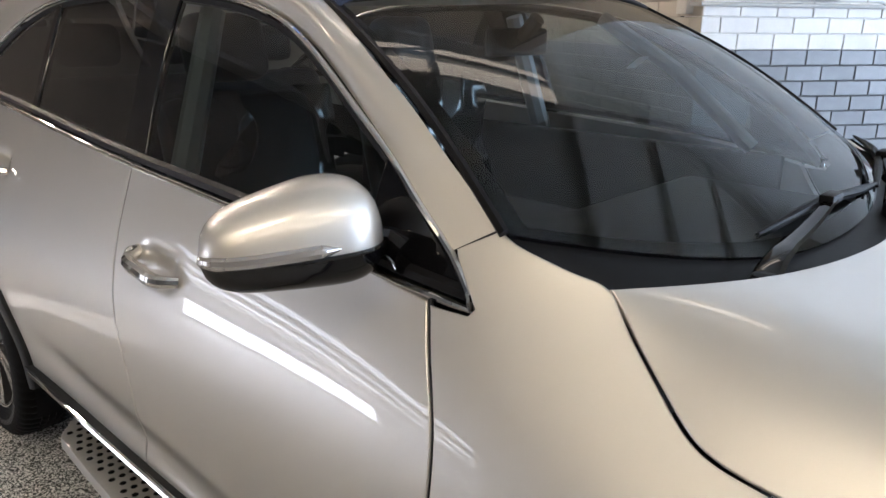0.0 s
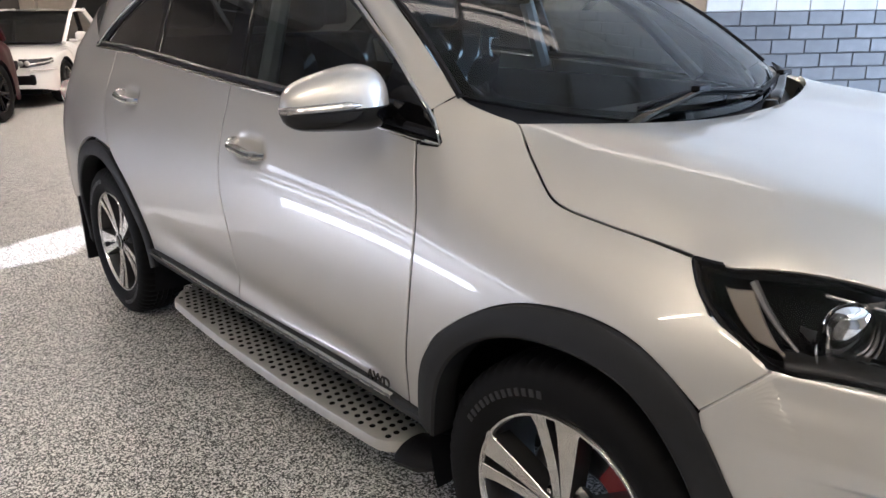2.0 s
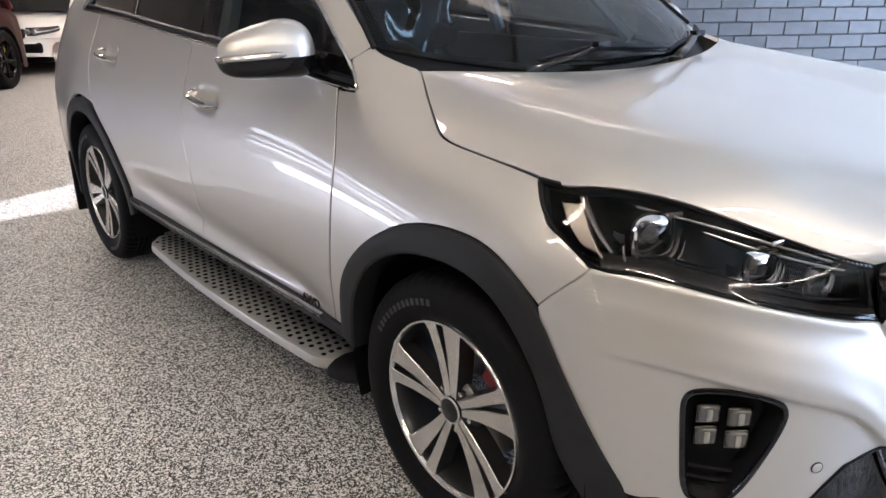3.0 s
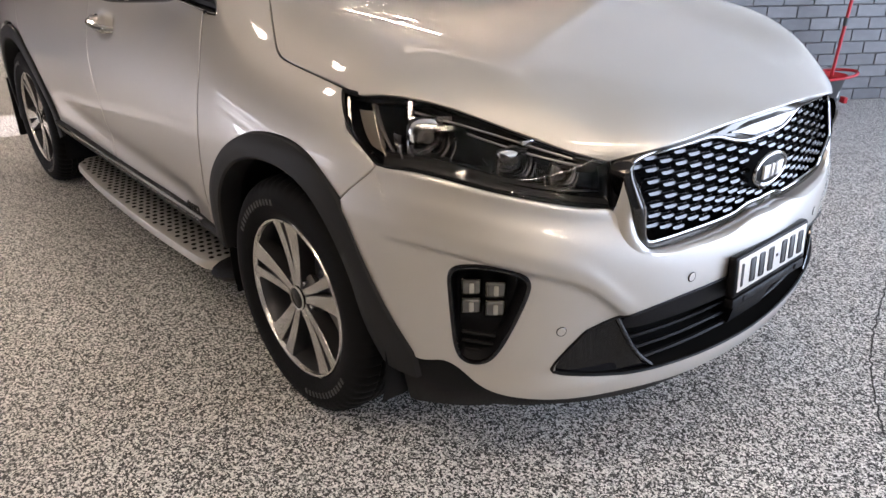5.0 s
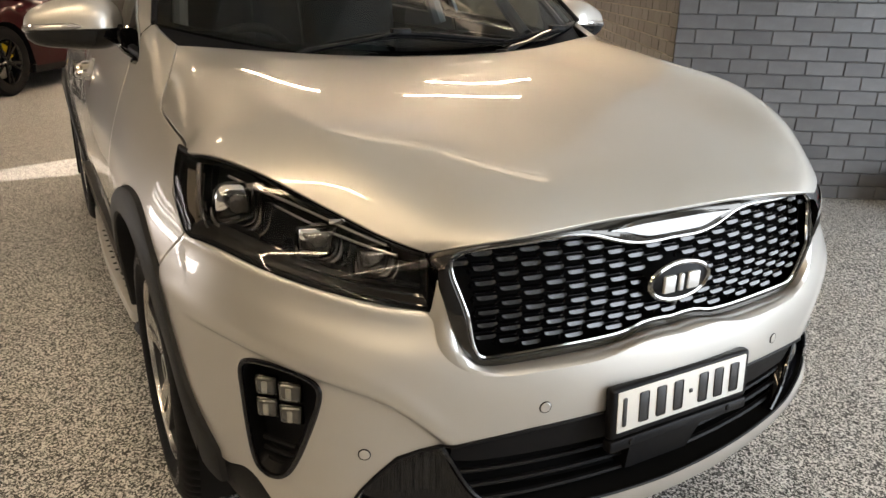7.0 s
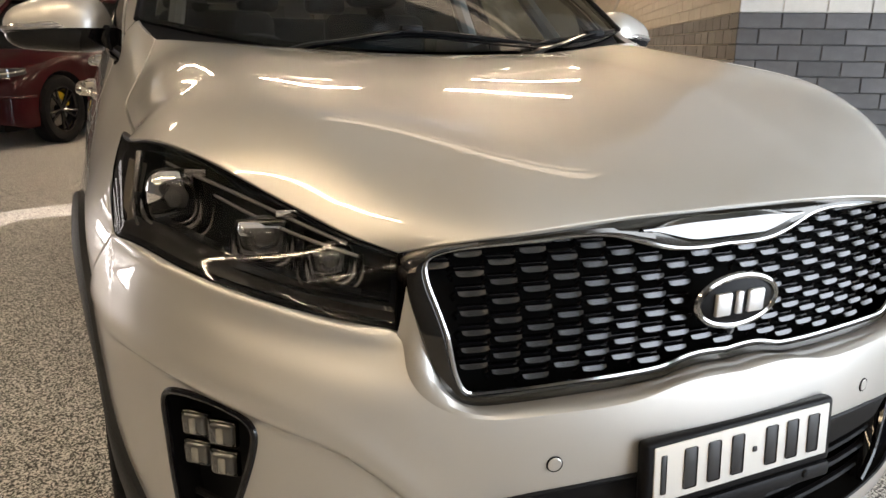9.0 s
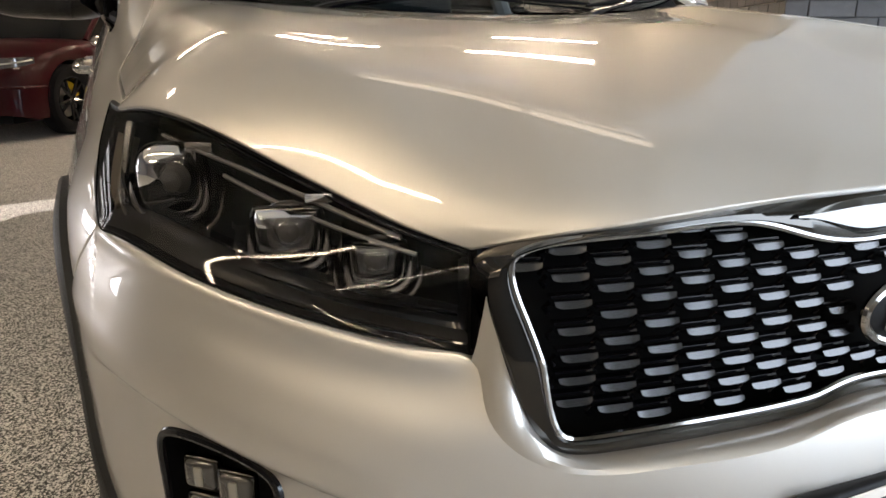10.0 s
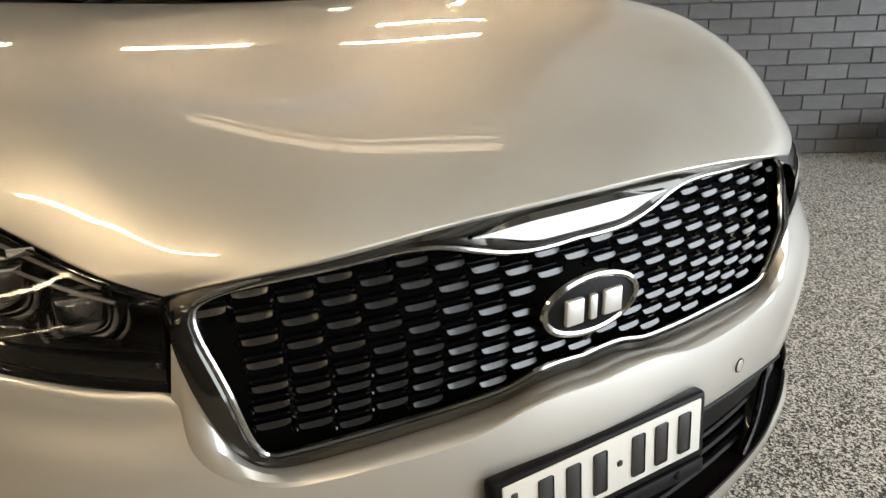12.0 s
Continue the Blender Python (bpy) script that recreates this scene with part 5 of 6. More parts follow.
def seat(x, y):
    s = new("seat")
    s.parent = car
    tagged(s, "black leather car seat under loose clear film")
    part("cushion", box(x - .26, x + .28, y - .26, y + .26, .62, .80, .06, 4), LEATHER, s)
    lean = Matrix.Translation((x - .26, y, .72)) @ Matrix.Rotation(radians(-14), 4, "Y")
    part("backrest", moved(box(-.07, .07, -.25, .25, 0, .62, .06, 4), lean), LEATHER, s)
    part("headrest", moved(box(-.06, .06, -.13, .13, .66, .86, .05, 4), lean), LEATHER, s)
    for dy in (-.06, .06):
        part("headrest_post", moved(tube([(0, dy, .58), (0, dy, .70)], .006, 8), lean), CHROME, s)
    n, m = 26, 22
    film = []
    for i in range(n):
        for j in range(m):
            u, v = i / (n - 1), j / (m - 1)
            k = noise.noise(Vector((u * 5 + x, v * 5 + y * 7, 1.3))) * .035
            film.append(tuple(lean @ Vector((.10 + k + .02 * math.sin(u * 9), -.28 + .56 * v, -.02 + .64 * u))))
    part("film", (film, grid_faces(n, m)), FILMGLASS, s, "crumpled clear protective film", angle=80)


def cabin():
    part("dashboard", join(box(-.86, -.30, -.66, .66, .86, 1.085, .06, 3), box(-.98, -.84, -.16, .16, .55, 1.02, .04, 3), box(-.93, -.68, -.60, -.16, 1.06, 1.135, .035, 3)), TRIM, car)
    part("instrument", moved(lathe([(.048, .0), (.052, .006), (.056, 0)], 24), Matrix.Translation((-.905, -.45, 1.09)) @ Matrix.Rotation(radians(90), 4, "Z")), SATIN, car)
    w = new("steering_wheel")
    w.parent = car
    tagged(w, "black leather steering wheel with satin spokes")
    m = Matrix.Translation((-.985, -.37, 1.035)) @ Matrix.Rotation(radians(-64), 4, "Y")
    a = np.linspace(0, 2 * math.pi, 48, endpoint=False)
    part("rim", moved(tube(np.stack([.185 * np.cos(a), .185 * np.sin(a), 0 * a], 1), .0155, 10, closed=True), m), LEATHER, w)
    part("boss", moved(box(-.06, .06, -.075, .075, -.03, .01, .02, 3), m), TRIM, w)
    for t in (90, 270, 180):
        part("wheel_spoke", moved(box(.05, .18, -.018, .018, -.012, .004, .005), m @ Matrix.Rotation(radians(t), 4, "Z")), SATIN, w)
    for y in (-.37, .37):
        seat(-1.42, y)
    part("rear_bench", join(box(-2.60, -2.10, -.62, .62, .62, .80, .06, 3), moved(box(-.08, .08, -.62, .62, 0, .62, .06, 3), Matrix.Translation((-2.60, 0, .72)) @ Matrix.Rotation(radians(-14), 4, "Y"))), LEATHER, car)
    for y in (-.4, 0, .4):
        part("rear_headrest", box(-2.86, -2.75, y - .12, y + .12, 1.36, 1.52, .04, 3), LEATHER, car)
    part("cabin_floor", box(-3.6, -.3, -.80, .80, .40, .46), TRIM, car)
    part("headlining", box(-3.3, -1.15, -.54, .54, 1.60, 1.612, .003), LIGHTTRIM, car)
    for s in (-1, 1):
        part("pillar_lining", hand(tube(np.array([(-1.50, -.72, 1.18), (-1.54, -.585, 1.56)]), [.035, .03], 8), s), LIGHTTRIM, car)
        part("door_lining", hand(box(-2.6, -.60, -.80, -.77, .5, 1.15, .01), s), TRIM, car)
        part("screen_post_lining", hand(tube(np.array([(-.66, -.66, 1.18), (-.90, -.60, 1.40), (-1.14, -.535, 1.555)]), .024, 8), s), LIGHTTRIM, car)
    part("rear_view_mirror", box(-1.06, -1.03, -.12, .12, 1.455, 1.525, .012, 3), TRIM, car)
    part("mirror_stalk", tube(np.array([(-.98, 0, 1.55), (-1.03, 0, 1.50)]), .02, 8), TRIM, car)
    part("sticker", moved(box(-.001, .001, -.022, .022, -.022, .022, .001), Matrix.Translation((-.742, .09, 1.448)) @ Matrix.Rotation(radians(50), 4, "Y")), mat("pale_sticker", (.7, .72, .7), .5), car, "small pale windscreen sticker")
    # the model letters low on the front door
    txt = bpy.data.curves.new("letters", "FONT")
    txt.body, txt.size, txt.extrude, txt.align_x = "AWD", .042, .002, "CENTER"
    tmp = new("letters", txt)
    deps = bpy.context.evaluated_depsgraph_get()
    me = bpy.data.meshes.new_from_object(tmp.evaluated_get(deps))
    bpy.data.objects.remove(tmp)
    me.materials.clear()
    me.materials.append(DARKCHROME)
    part("letters", me, DARKCHROME, car, "small raised letters AWD", at=Matrix.Translation((-.615, -.934, .470)) @ Matrix.Rotation(radians(90), 4, "X"))


FILMGLASS = glass("film_sheet", (.90, .91, .92), .10, .15)

for sd in (-1, 1):
    body_panels(sd)
    mirror(sd)
    for hx, hz in HANDLES:
        door_handle(sd, hx, hz)
wipers()
cabin()
hood_and_screen()
front_end()
for wx, sd, tw, cal in ((0, -1, 46, 20), (-2.78, -1, 20, 200), (0, 1, 10, 20), (-2.78, 1, 40, 200)):
    wheel(wx, sd, tw, cal)

# ---------------------------------------------------------------- the workshop
def wall_paint(name, base, vary, rough=.5):
    """Painted blocks: each one a little different, worn and pitted."""
    m = mat(name, base, rough, vary=vary, scale=11, bump=.7, bump_scale=70)
    t = m.node_tree
    b = t.nodes["Principled BSDF"]
    src = b.inputs["Base Color"].links[0].from_socket
    info, isl, rr, mul = t.nodes.new("ShaderNodeObjectInfo"), t.nodes.new("ShaderNodeNewGeometry"), t.nodes.new("ShaderNodeMapRange"), t.nodes.new("ShaderNodeMix")
    add = t.nodes.new("ShaderNodeMath")
    t.links.new(info.outputs["Random"], add.inputs[0])
    t.links.new(isl.outputs["Random Per Island"], add.inputs[1])
    frac = t.nodes.new("ShaderNodeMath")
    frac.operation = "FRACT"
    t.links.new(add.outputs[0], frac.inputs[0])
    rr.inputs["To Min"].default_value, rr.inputs["To Max"].default_value = 1 - vary, 1 + vary * .8
    t.links.new(frac.outputs[0], rr.inputs["Value"])
    mul.data_type, mul.blend_type = "RGBA", "MULTIPLY"
    mul.inputs[0].default_value = 1
    t.links.new(src, mul.inputs[6])
    t.links.new(rr.outputs[0], mul.inputs[7])
    t.links.new(mul.outputs[2], b.inputs["Base Color"])
    return m


GREYBLOCK = wall_paint("dark_grey_block_paint", (.125, .125, .132), .24, .34)
GREYBLOCK.node_tree.nodes["Principled BSDF"].inputs["Specular IOR Level"].default_value = .6
JOINT = mat("dark_joint", (.10, .10, .104), .7, vary=.3, scale=9)
# dark colour for unseen walls, so the car's glass and doors mirror less light
UNSEEN_DARK = mat("unseen_wall_dark", (.15, .14, .13), .6, vary=.15, scale=2)
CREAM = wall_paint("cream_block_paint", (.47, .425, .36), .05, .55)
CREAMJOINT = mat("cream_joint", (.45, .408, .345), .7, vary=.1, scale=5)
WHITEBLOCK = wall_paint("white_block_paint", (.74, .72, .69), .07, .5)
STEELPAINT = mat("painted_steel", (.55, .53, .49), .5, vary=.12, scale=3)
ROOFMETAL = mat("pale_roof_sheet", (.66, .63, .57), .5, vary=.1, scale=2)
WHITEJOINT = mat("white_joint", (.66, .645, .62), .7, vary=.1, scale=9)
GALV = mat("grey_conduit", (.45, .44, .42), .45, vary=.1, scale=8)


def slab(name, x0, x1, y0, y1, z0, z1, material, label, category, kind="structure"):
    ob = part(name, box(x0, x1, y0, y1, z0, z1), material, at=ROOM, angle=0)
    return tagged(ob, label, category, kind=kind)


n = 60
fl = part("floor", ([(-60, -60, 0), (60, -60, 0), (60, 60, 0), (-60, 60, 0)], [(0, 1, 2, 3)]), FLOOR, angle=0)
tagged(fl, "speckled grey flake resin workshop floor", "floor", kind="structure")
# fine cracks in the resin
CRACK = mat("crack", (.03, .03, .03), .9)
for pts in ([(1.28, .30, 0), (1.12, .62, 0), (.98, 1.05, 0), (.90, 1.35, 0), (.72, 1.9, 0)], [(-4.6, -2.2, 0), (-5.0, -1.5, 0), (-5.6, -.9, 0), (-6.2, -.2, 0)]):
    line = curve(pts, 60)
    line[:, 0] += [.012 * noise.noise(Vector((k * .9, 2, 0))) for k in range(60)]
    line[:, 2] = .0008
    part("crack", tube(line, .0028, 4, flat=.3), CRACK, fl)

brick_wall = slab("wall_block", P_WALL - .25, P_WALL - .012, Q_WALL + .012, Q_END, 0, TOP, JOINT, "block wall, dark grey below and white above", "wall")
slab("wall_block_core", P_WALL - .2, P_WALL - .008, Q_WALL + .008, Q_END, 1.4, TOP - .01, WHITEJOINT, "white painted upper block wall", "wall")
return_wall = slab("wall_return", P_FAR, P_WALL - .25, Q_WALL + .012, Q_WALL + .25, 0, TOP, CREAMJOINT, "long cream block wall with dark grey base", "wall")
far_wall = slab("wall_far", P_FAR - .25, P_FAR - .012, Q_NEAR, Q_WALL + .25, 0, TOP, CREAMJOINT, "cream block wall with car makers' emblems", "wall")
# unseen near side wall, coloured dark to darken reflections, round the gapped door
slab("wall_side_low", P_FAR, -4.5, Q_NEAR - .2, Q_NEAR, 0, 2.9, UNSEEN_DARK, "unseen side wall, dark for its reflections", "wall")
slab("wall_side_low", .5, P_FRONT, Q_NEAR - .2, Q_NEAR, 0, 2.9, UNSEEN_DARK, "unseen side wall, dark for its reflections", "wall")
slab("wall_side_high", P_FAR, P_FRONT, Q_NEAR - .2, Q_NEAR, 4.3, TOP, UNSEEN_DARK, "unseen dark upper strip of the side wall", "wall")
slab("wall_side_head", -4.5, .5, Q_NEAR - .2, Q_NEAR, 3.9, 4.3, UNSEEN_DARK, "unseen dark lintel of the side opening", "wall")
slab("wall_side_upper", P_FAR, -4.5, Q_NEAR - .2, Q_NEAR, 2.9, 4.3, UNSEEN_DARK, "unseen side wall, dark for its reflections", "wall")
slab("wall_side_upper", .5, P_FRONT, Q_NEAR - .2, Q_NEAR, 2.9, 4.3, UNSEEN_DARK, "unseen side wall, dark for its reflections", "wall")
# unseen dark front wall, and the end wall with its open roller door
slab("wall_front", P_FRONT, P_FRONT + .2, Q_NEAR, Q_END, 0, TOP, UNSEEN_DARK, "unseen front wall, dark for its reflections", "wall")
# unseen door panels, gapped to shape the streaks on the car's doors
shutter = thing("unseen_gap_door", "unseen dark door panels with gaps made for bright streaks", "door", kind="structure")
for z0, z1 in ((0, .10), (.55, .68), (.80, .95), (1.20, 1.35), (1.45, 1.65), (1.85, 3.9)):
    part("gap_door_panel", box(-4.5, .5, Q_NEAR - .06, Q_NEAR - .02, z0, z1), UNSEEN_DARK, shutter, at=ROOM, angle=0)
slab("wall_end_low", P_WALL - .25, -1.2, Q_END, Q_END + .2, 0, TOP, CREAM, "cream painted end wall", "wall")
slab("wall_end_low", 5.6, P_FRONT, Q_END, Q_END + .2, 0, TOP, CREAM, "cream painted end wall", "wall")
slab("wall_end_head", -1.2, 5.6, Q_END, Q_END + .2, 3.8, TOP, CREAM, "lintel above the end roller door", "wall")
# roof sheets; an unseen slot is cut so the sun draws its floor patch
lift = SUN_WAY * (TOP / SUN_WAY.z)
hole = [ROOM.inverted() @ (Vector((x, y, 0)) + lift) for x, y in ((-4.64, -.50), (-3.77, -.68), (-2.85, -4.4), (-3.25, -4.4))]
rim_ = [(P_FAR - .2, Q_END + .2), (P_FRONT + .2, Q_END + .2), (P_FRONT + .2, Q_NEAR - .2), (P_FAR - .2, Q_NEAR - .2)]
top_v = [(x, y, z) for z in (TOP, TOP + .08) for x, y in rim_ + [(h.x, h.y) for h in hole]]
top_f = [q for k in range(4) for q in ((k, (k + 1) % 4, 4 + (k + 1) % 4, 4 + k), (8 + k, 8 + (k + 1) % 4, 12 + (k + 1) % 4, 12 + k), (4 + k, 4 + (k + 1) % 4, 12 + (k + 1) % 4, 12 + k))]
tagged(part("ceiling", (top_v, top_f), ROOFMETAL, at=ROOM, angle=0), "pale sheet metal roof with unseen slot cut for the sun patch", "ceiling", kind="structure")
# bar added across the slot to split the sun patch
a_, b_ = hole[0].lerp(hole[3], .42), hole[1].lerp(hole[2], .42)
tagged(part("sun_splitter", tube([a_, b_], .02, 6), STEELPAINT, at=ROOM), "unseen bar that splits the sun patch", "bar", kind="structure")


def course_blocks(p0, length, z0, rows, along, out, seed, size=.25, height=.0933):
    """Blocks of a wall as one list of (place, width) by rows; along and out are unit vectors in the room's axes."""
    rnd = random.Random(seed)
    for r in range(rows):
        s = -(size / 2 if r % 2 else 0)
        while s < length:
            a, b = max(s, 0), min(s + size, length)
            if b - a > .03:
                yield r, a, b, z0 + r * height, rnd.uniform(-.0015, .0025)
            s += size


def block_mesh(w, h=.0933, joint=.006, deep=.008):
    x, z, c = w / 2 - joint / 2, h / 2 - joint / 2, .0035
    front = [(-x + c, 0, -z + c), (x - c, 0, -z + c), (x - c, 0, z - c), (-x + c, 0, z - c)]
    mid = [(-x, c, -z), (x, c, -z), (x, c, z), (-x, c, z)]
    bk = [(-x, deep, -z), (x, deep, -z), (x, deep, z), (-x, deep, z)]
    f = [(0, 1, 2, 3)] + [(i, 4 + i, 4 + (i + 1) % 4, (i + 1) % 4) for i in range(4)] + [(4 + i, 8 + i, 8 + (i + 1) % 4, 4 + (i + 1) % 4) for i in range(4)]
    return front + mid + bk, f


def joined_blocks(name, parent, place, length, z0, rows, material, seed, size=.25, height=.0933):
    data = []
    for r, a, b, z, o in course_blocks(0, length, z0, rows, None, None, seed, size, height):
        data.append(moved(block_mesh(b - a, height), place @ Matrix.Translation(((a + b) / 2, -o, z + height / 2))))
    return tagged(part(name, join(*data), material, parent, angle=0), kind="stuff")


# frames: x along the wall, y into it, z up
FACE_BLOCK = Matrix.Translation((P_WALL, Q_WALL, 0)) @ Matrix(((0, -1, 0, 0), (1, 0, 0, 0), (0, 0, 1, 0), (0, 0, 0, 1)))
FACE_RETURN = Matrix.Translation((P_WALL, Q_WALL, 0)) @ Matrix(((-1, 0, 0, 0), (0, 1, 0, 0), (0, 0, 1, 0), (0, 0, 0, 1)))
FACE_FAR = Matrix.Translation((P_FAR, Q_NEAR, 0)) @ Matrix(((0, -1, 0, 0), (1, 0, 0, 0), (0, 0, 1, 0), (0, 0, 0, 1)))
joined_blocks("upper_blocks", brick_wall, FACE_BLOCK, Q_END - Q_WALL, 1.4, 20, WHITEBLOCK, 3)
joined_blocks("far_blocks", brick_wall, FACE_BLOCK @ Matrix.Translation((4.75, 0, 0)), 1.45, 0, 15, GREYBLOCK, 4)
joined_blocks("base_blocks", return_wall, FACE_RETURN, 8.0, 0, 15, GREYBLOCK, 5)
joined_blocks("cream_blocks", return_wall, FACE_RETURN, P_WALL - P_FAR, 1.4, 26, CREAM, 6)
joined_blocks("far_base_blocks", return_wall, FACE_RETURN @ Matrix.Translation((8.0, 0, 0)), P_WALL - P_FAR - 8, 0, 15, CREAM, 9)
joined_blocks("emblem_wall_blocks", far_wall, FACE_FAR, Q_WALL - Q_NEAR, 0, 43, CREAM, 7)

# piers, conduits and boxes
for q in (-8.95, -4.3, .4):
    slab("pier", P_FAR, P_FAR + .22, q, q + .38, 0, TOP, CREAM, "cream painted pier of the far wall", "pier")
slab("ledge", P_FAR, P_FAR + .08, Q_NEAR, Q_WALL, 2.07, 2.12, CREAM, "narrow ledge along the far wall", "trim")


def pipe(name, pts, r, label):
    return tagged(part(name, tube([tuple(ROOM @ Vector(p)) for p in pts], r, 8), GALV), label, "pipe")


for p in (-4.45, -5.2, -6.6):
    pipe("conduit", [(p, Q_WALL - .02, 1.5), (p, Q_WALL - .02, 4.6)], .016, "grey conduit on the cream wall")
pipe("conduit", [(P_WALL - .14, Q_WALL - .02, 1.70), (P_WALL - .14, Q_WALL - .02, 4.0)], .014, "grey conduit rising from a junction box")
pipe("conduit", [(P_WALL - .2, Q_WALL - .03, 1.655), (P_WALL + .02, Q_WALL - .03, 1.655), (P_WALL + .02, 3.2, 1.655)], .013, "thin conduit round the wall corner")
pipe("conduit", [(P_WALL + .02, Q_WALL + .19, 2.2), (P_WALL + .02, Q_WALL + .19, 1.78), (P_WALL + .02, Q_WALL + .23, 1.72), (P_WALL + .02, Q_WALL + .9, 1.70)], .018, "bent grey conduit below a switch box")
jb = part("junction_box", box(P_WALL - .20, P_WALL - .09, Q_WALL - .055, Q_WALL, 1.60, 1.70, .008), STEELPAINT, at=ROOM)
tagged(jb, "small cream junction box on the wall", "box")
sw = part("switch_box", box(P_WALL, P_WALL + .07, Q_WALL + .06, Q_WALL + .22, 1.88, 2.15, .01), mat("white_plastic", (.75, .75, .73), .4), at=ROOM)
tagged(sw, "white switch box on the block wall", "box")
# green emergency sign on its bracket
sign = thing("exit_sign", "small lit green exit sign hung from a bracket", "sign")
part("face", box(-6.30, -6.08, Q_WALL - .285, Q_WALL - .255, 2.02, 2.20, .006), glow("green_sign", (.05, .55, .16), 1.2), sign, at=ROOM)
part("bracket", tube([tuple(ROOM @ Vector((-6.185, Q_WALL - .27, 2.2))), tuple(ROOM @ Vector((-6.185, Q_WALL - .27, 2.5))), tuple(ROOM @ Vector((-6.185, Q_WALL, 2.5)))], .01, 6), GALV, sign)
# handrail slope far back
pipe("handrail", [(-9, Q_WALL - .1, 2.2), (-13, Q_WALL - .1, 1.6)], .025, "sloping grey handrail on the wall")

# emblems on the far wall: plain shields with bars
for q, zz, half_w, col, band in ((-6.33, 3.02, .43, (.62, .47, .05), (.05, .05, .05)), (-1.32, 2.71, .54, (.55, .12, .06), (.6, .45, .1))):
    em = thing("wall_emblem", "shield emblem with a dark name bar on cream wall", "emblem", "emblems on the far wall")
    out = [(-.17, .22), (0, .25), (.17, .22), (.17, -.02), (.10, -.18), (0, -.26), (-.10, -.18), (-.17, -.02)]
    v = [(P_FAR + .03, q + a, zz + .45 + b) for a, b in out] + [(P_FAR + .001, q + a, zz + .45 + b) for a, b in out]
    part("shield", (v, [tuple(range(8))] + [(i, (i + 1) % 8, 8 + (i + 1) % 8, 8 + i) for i in range(8)]), mat("emblem_face", col, .4), em, at=ROOM, angle=20)
    part("charge", box(P_FAR + .03, P_FAR + .036, q - .05, q + .05, zz + .37, zz + .55, .002), mat("emblem_charge", band, .4), em, at=ROOM)
    for k in range(7):
        a = q - half_w + k * half_w * 2 / 7
        part("name_bar", box(P_FAR, P_FAR + .025, a + .012, a + half_w * 2 / 7 - .012, zz - .06, zz + .06, .004), mat("emblem_ink", (.03, .03, .03), .5), em, at=ROOM)

# roof beams, purlins and tube lights
for p in np.arange(-19.4, 8, 4.2):
    bm_ = thing("roof_truss", "pale painted steel roof truss", "truss", "roof trusses", kind="structure")
    part("top_chord", box(p - .05, p + .05, Q_NEAR, Q_END, TOP - .14, TOP - .02), STEELPAINT, bm_, at=ROOM, angle=0)
    part("bottom_chord", box(p - .05, p + .05, Q_NEAR, Q_END, TOP - .86, TOP - .78), STEELPAINT, bm_, at=ROOM, angle=0)
    pts = [(p, q, TOP - (.82 if k % 2 else .08)) for k, q in enumerate(np.arange(Q_NEAR, Q_END, 1.1))]
    part("lattice", tube([tuple(ROOM @ Vector(v)) for v in pts], .03, 6), STEELPAINT, bm_)
for q in np.arange(-8.2, 7.4, 1.7):
    slab("purlin", P_FAR, P_FRONT, q - .035, q + .035, TOP - .14, TOP - .002, STEELPAINT, "steel purlin under the roof", "purlin")
TUBE = glow("tube_light", (1.0, .86, .66), 70)
for p in (-12.2, -8.1, -5.9):
    for q in (-5.2, -2.35, .15):
        lt = thing("tube_light", "lit twin fluorescent batten under the roof", "lamp", "tube lights", at=ROOM @ Matrix.Translation((p, q, TOP - .91)))
        part("batten", box(-.08, .08, -.75, .75, 0, .05, .008), STEELPAINT, lt)
        for dy in (-.6, .6):
            part("hanger", tube([(0, dy, .04), (0, dy, .905)], .008, 6), STEELPAINT, lt)
        for dx in (-.045, .045):
            part("tube", tube([(dx, -.72, -.02), (dx, .72, -.02)], .016, 8), TUBE, lt)

# ---------------------------------------------------------------- mop and bucket by the block wall
bk = thing("mop_bucket", "dark grey oval mop bucket with red rim", "bucket")
at = ROOM @ Matrix.Translation((P_WALL + .24, 3.05, 0))
BUCKET = mat("dark_grey_plastic", (.045, .047, .05), .45, vary=.15, scale=12)
REDPL = mat("red_plastic", (.50, .02, .03), .35, vary=.1, scale=10)
m = at @ Matrix.Rotation(radians(10), 4, "Z") @ Matrix.Diagonal((.75, 1.25, 1, 1))
prof = [(.0, .006), (.135, .006), (.145, .02), (.178, .235), (.188, .25), (.182, .256), (.170, .245), (.138, .03), (0, .02)]
part("pail", moved(lathe([(r, z) for r, z in prof], 40), m @ Matrix.Rotation(radians(90), 4, "X")), BUCKET, bk)
part("wringer", moved(lathe([(.05, .20), (.088, .235), (.104, .262), (.112, .268), (.112, .250)], 28), at @ Matrix.Translation((.0, .10, 0)) @ Matrix.Rotation(radians(90), 4, "X")), REDPL, bk, "red wringer basket")
part("handle_bow", moved(tube(curve([(-.13, 0, .25), (-.12, .2, .275), (0, .30, .285), (.12, .2, .275), (.13, 0, .25)], 24), .011, 8), at), REDPL, bk)
part("spout", moved(box(-.03, .03, .235, .27, .04, .09, .01), at), REDPL, bk)
mop = thing("mop", "red flat mop standing in its bucket", "mop")
part("pole", moved(tube([(.0, .10, .16), (-.03, .155, .8), (-.06, .21, 1.42)], .0125, 10), at), REDPL, mop)
for z, f in ((.62, .012), (1.0, .013)):
    part("collar", moved(tube([(-.03 * z / .8, .10 + .055 * (z - .16) / .64, z), (-.03 * (z + .06) / .8, .10 + .055 * (z - .10) / .64, z + .06)], .017, 10), at), BUCKET, mop)
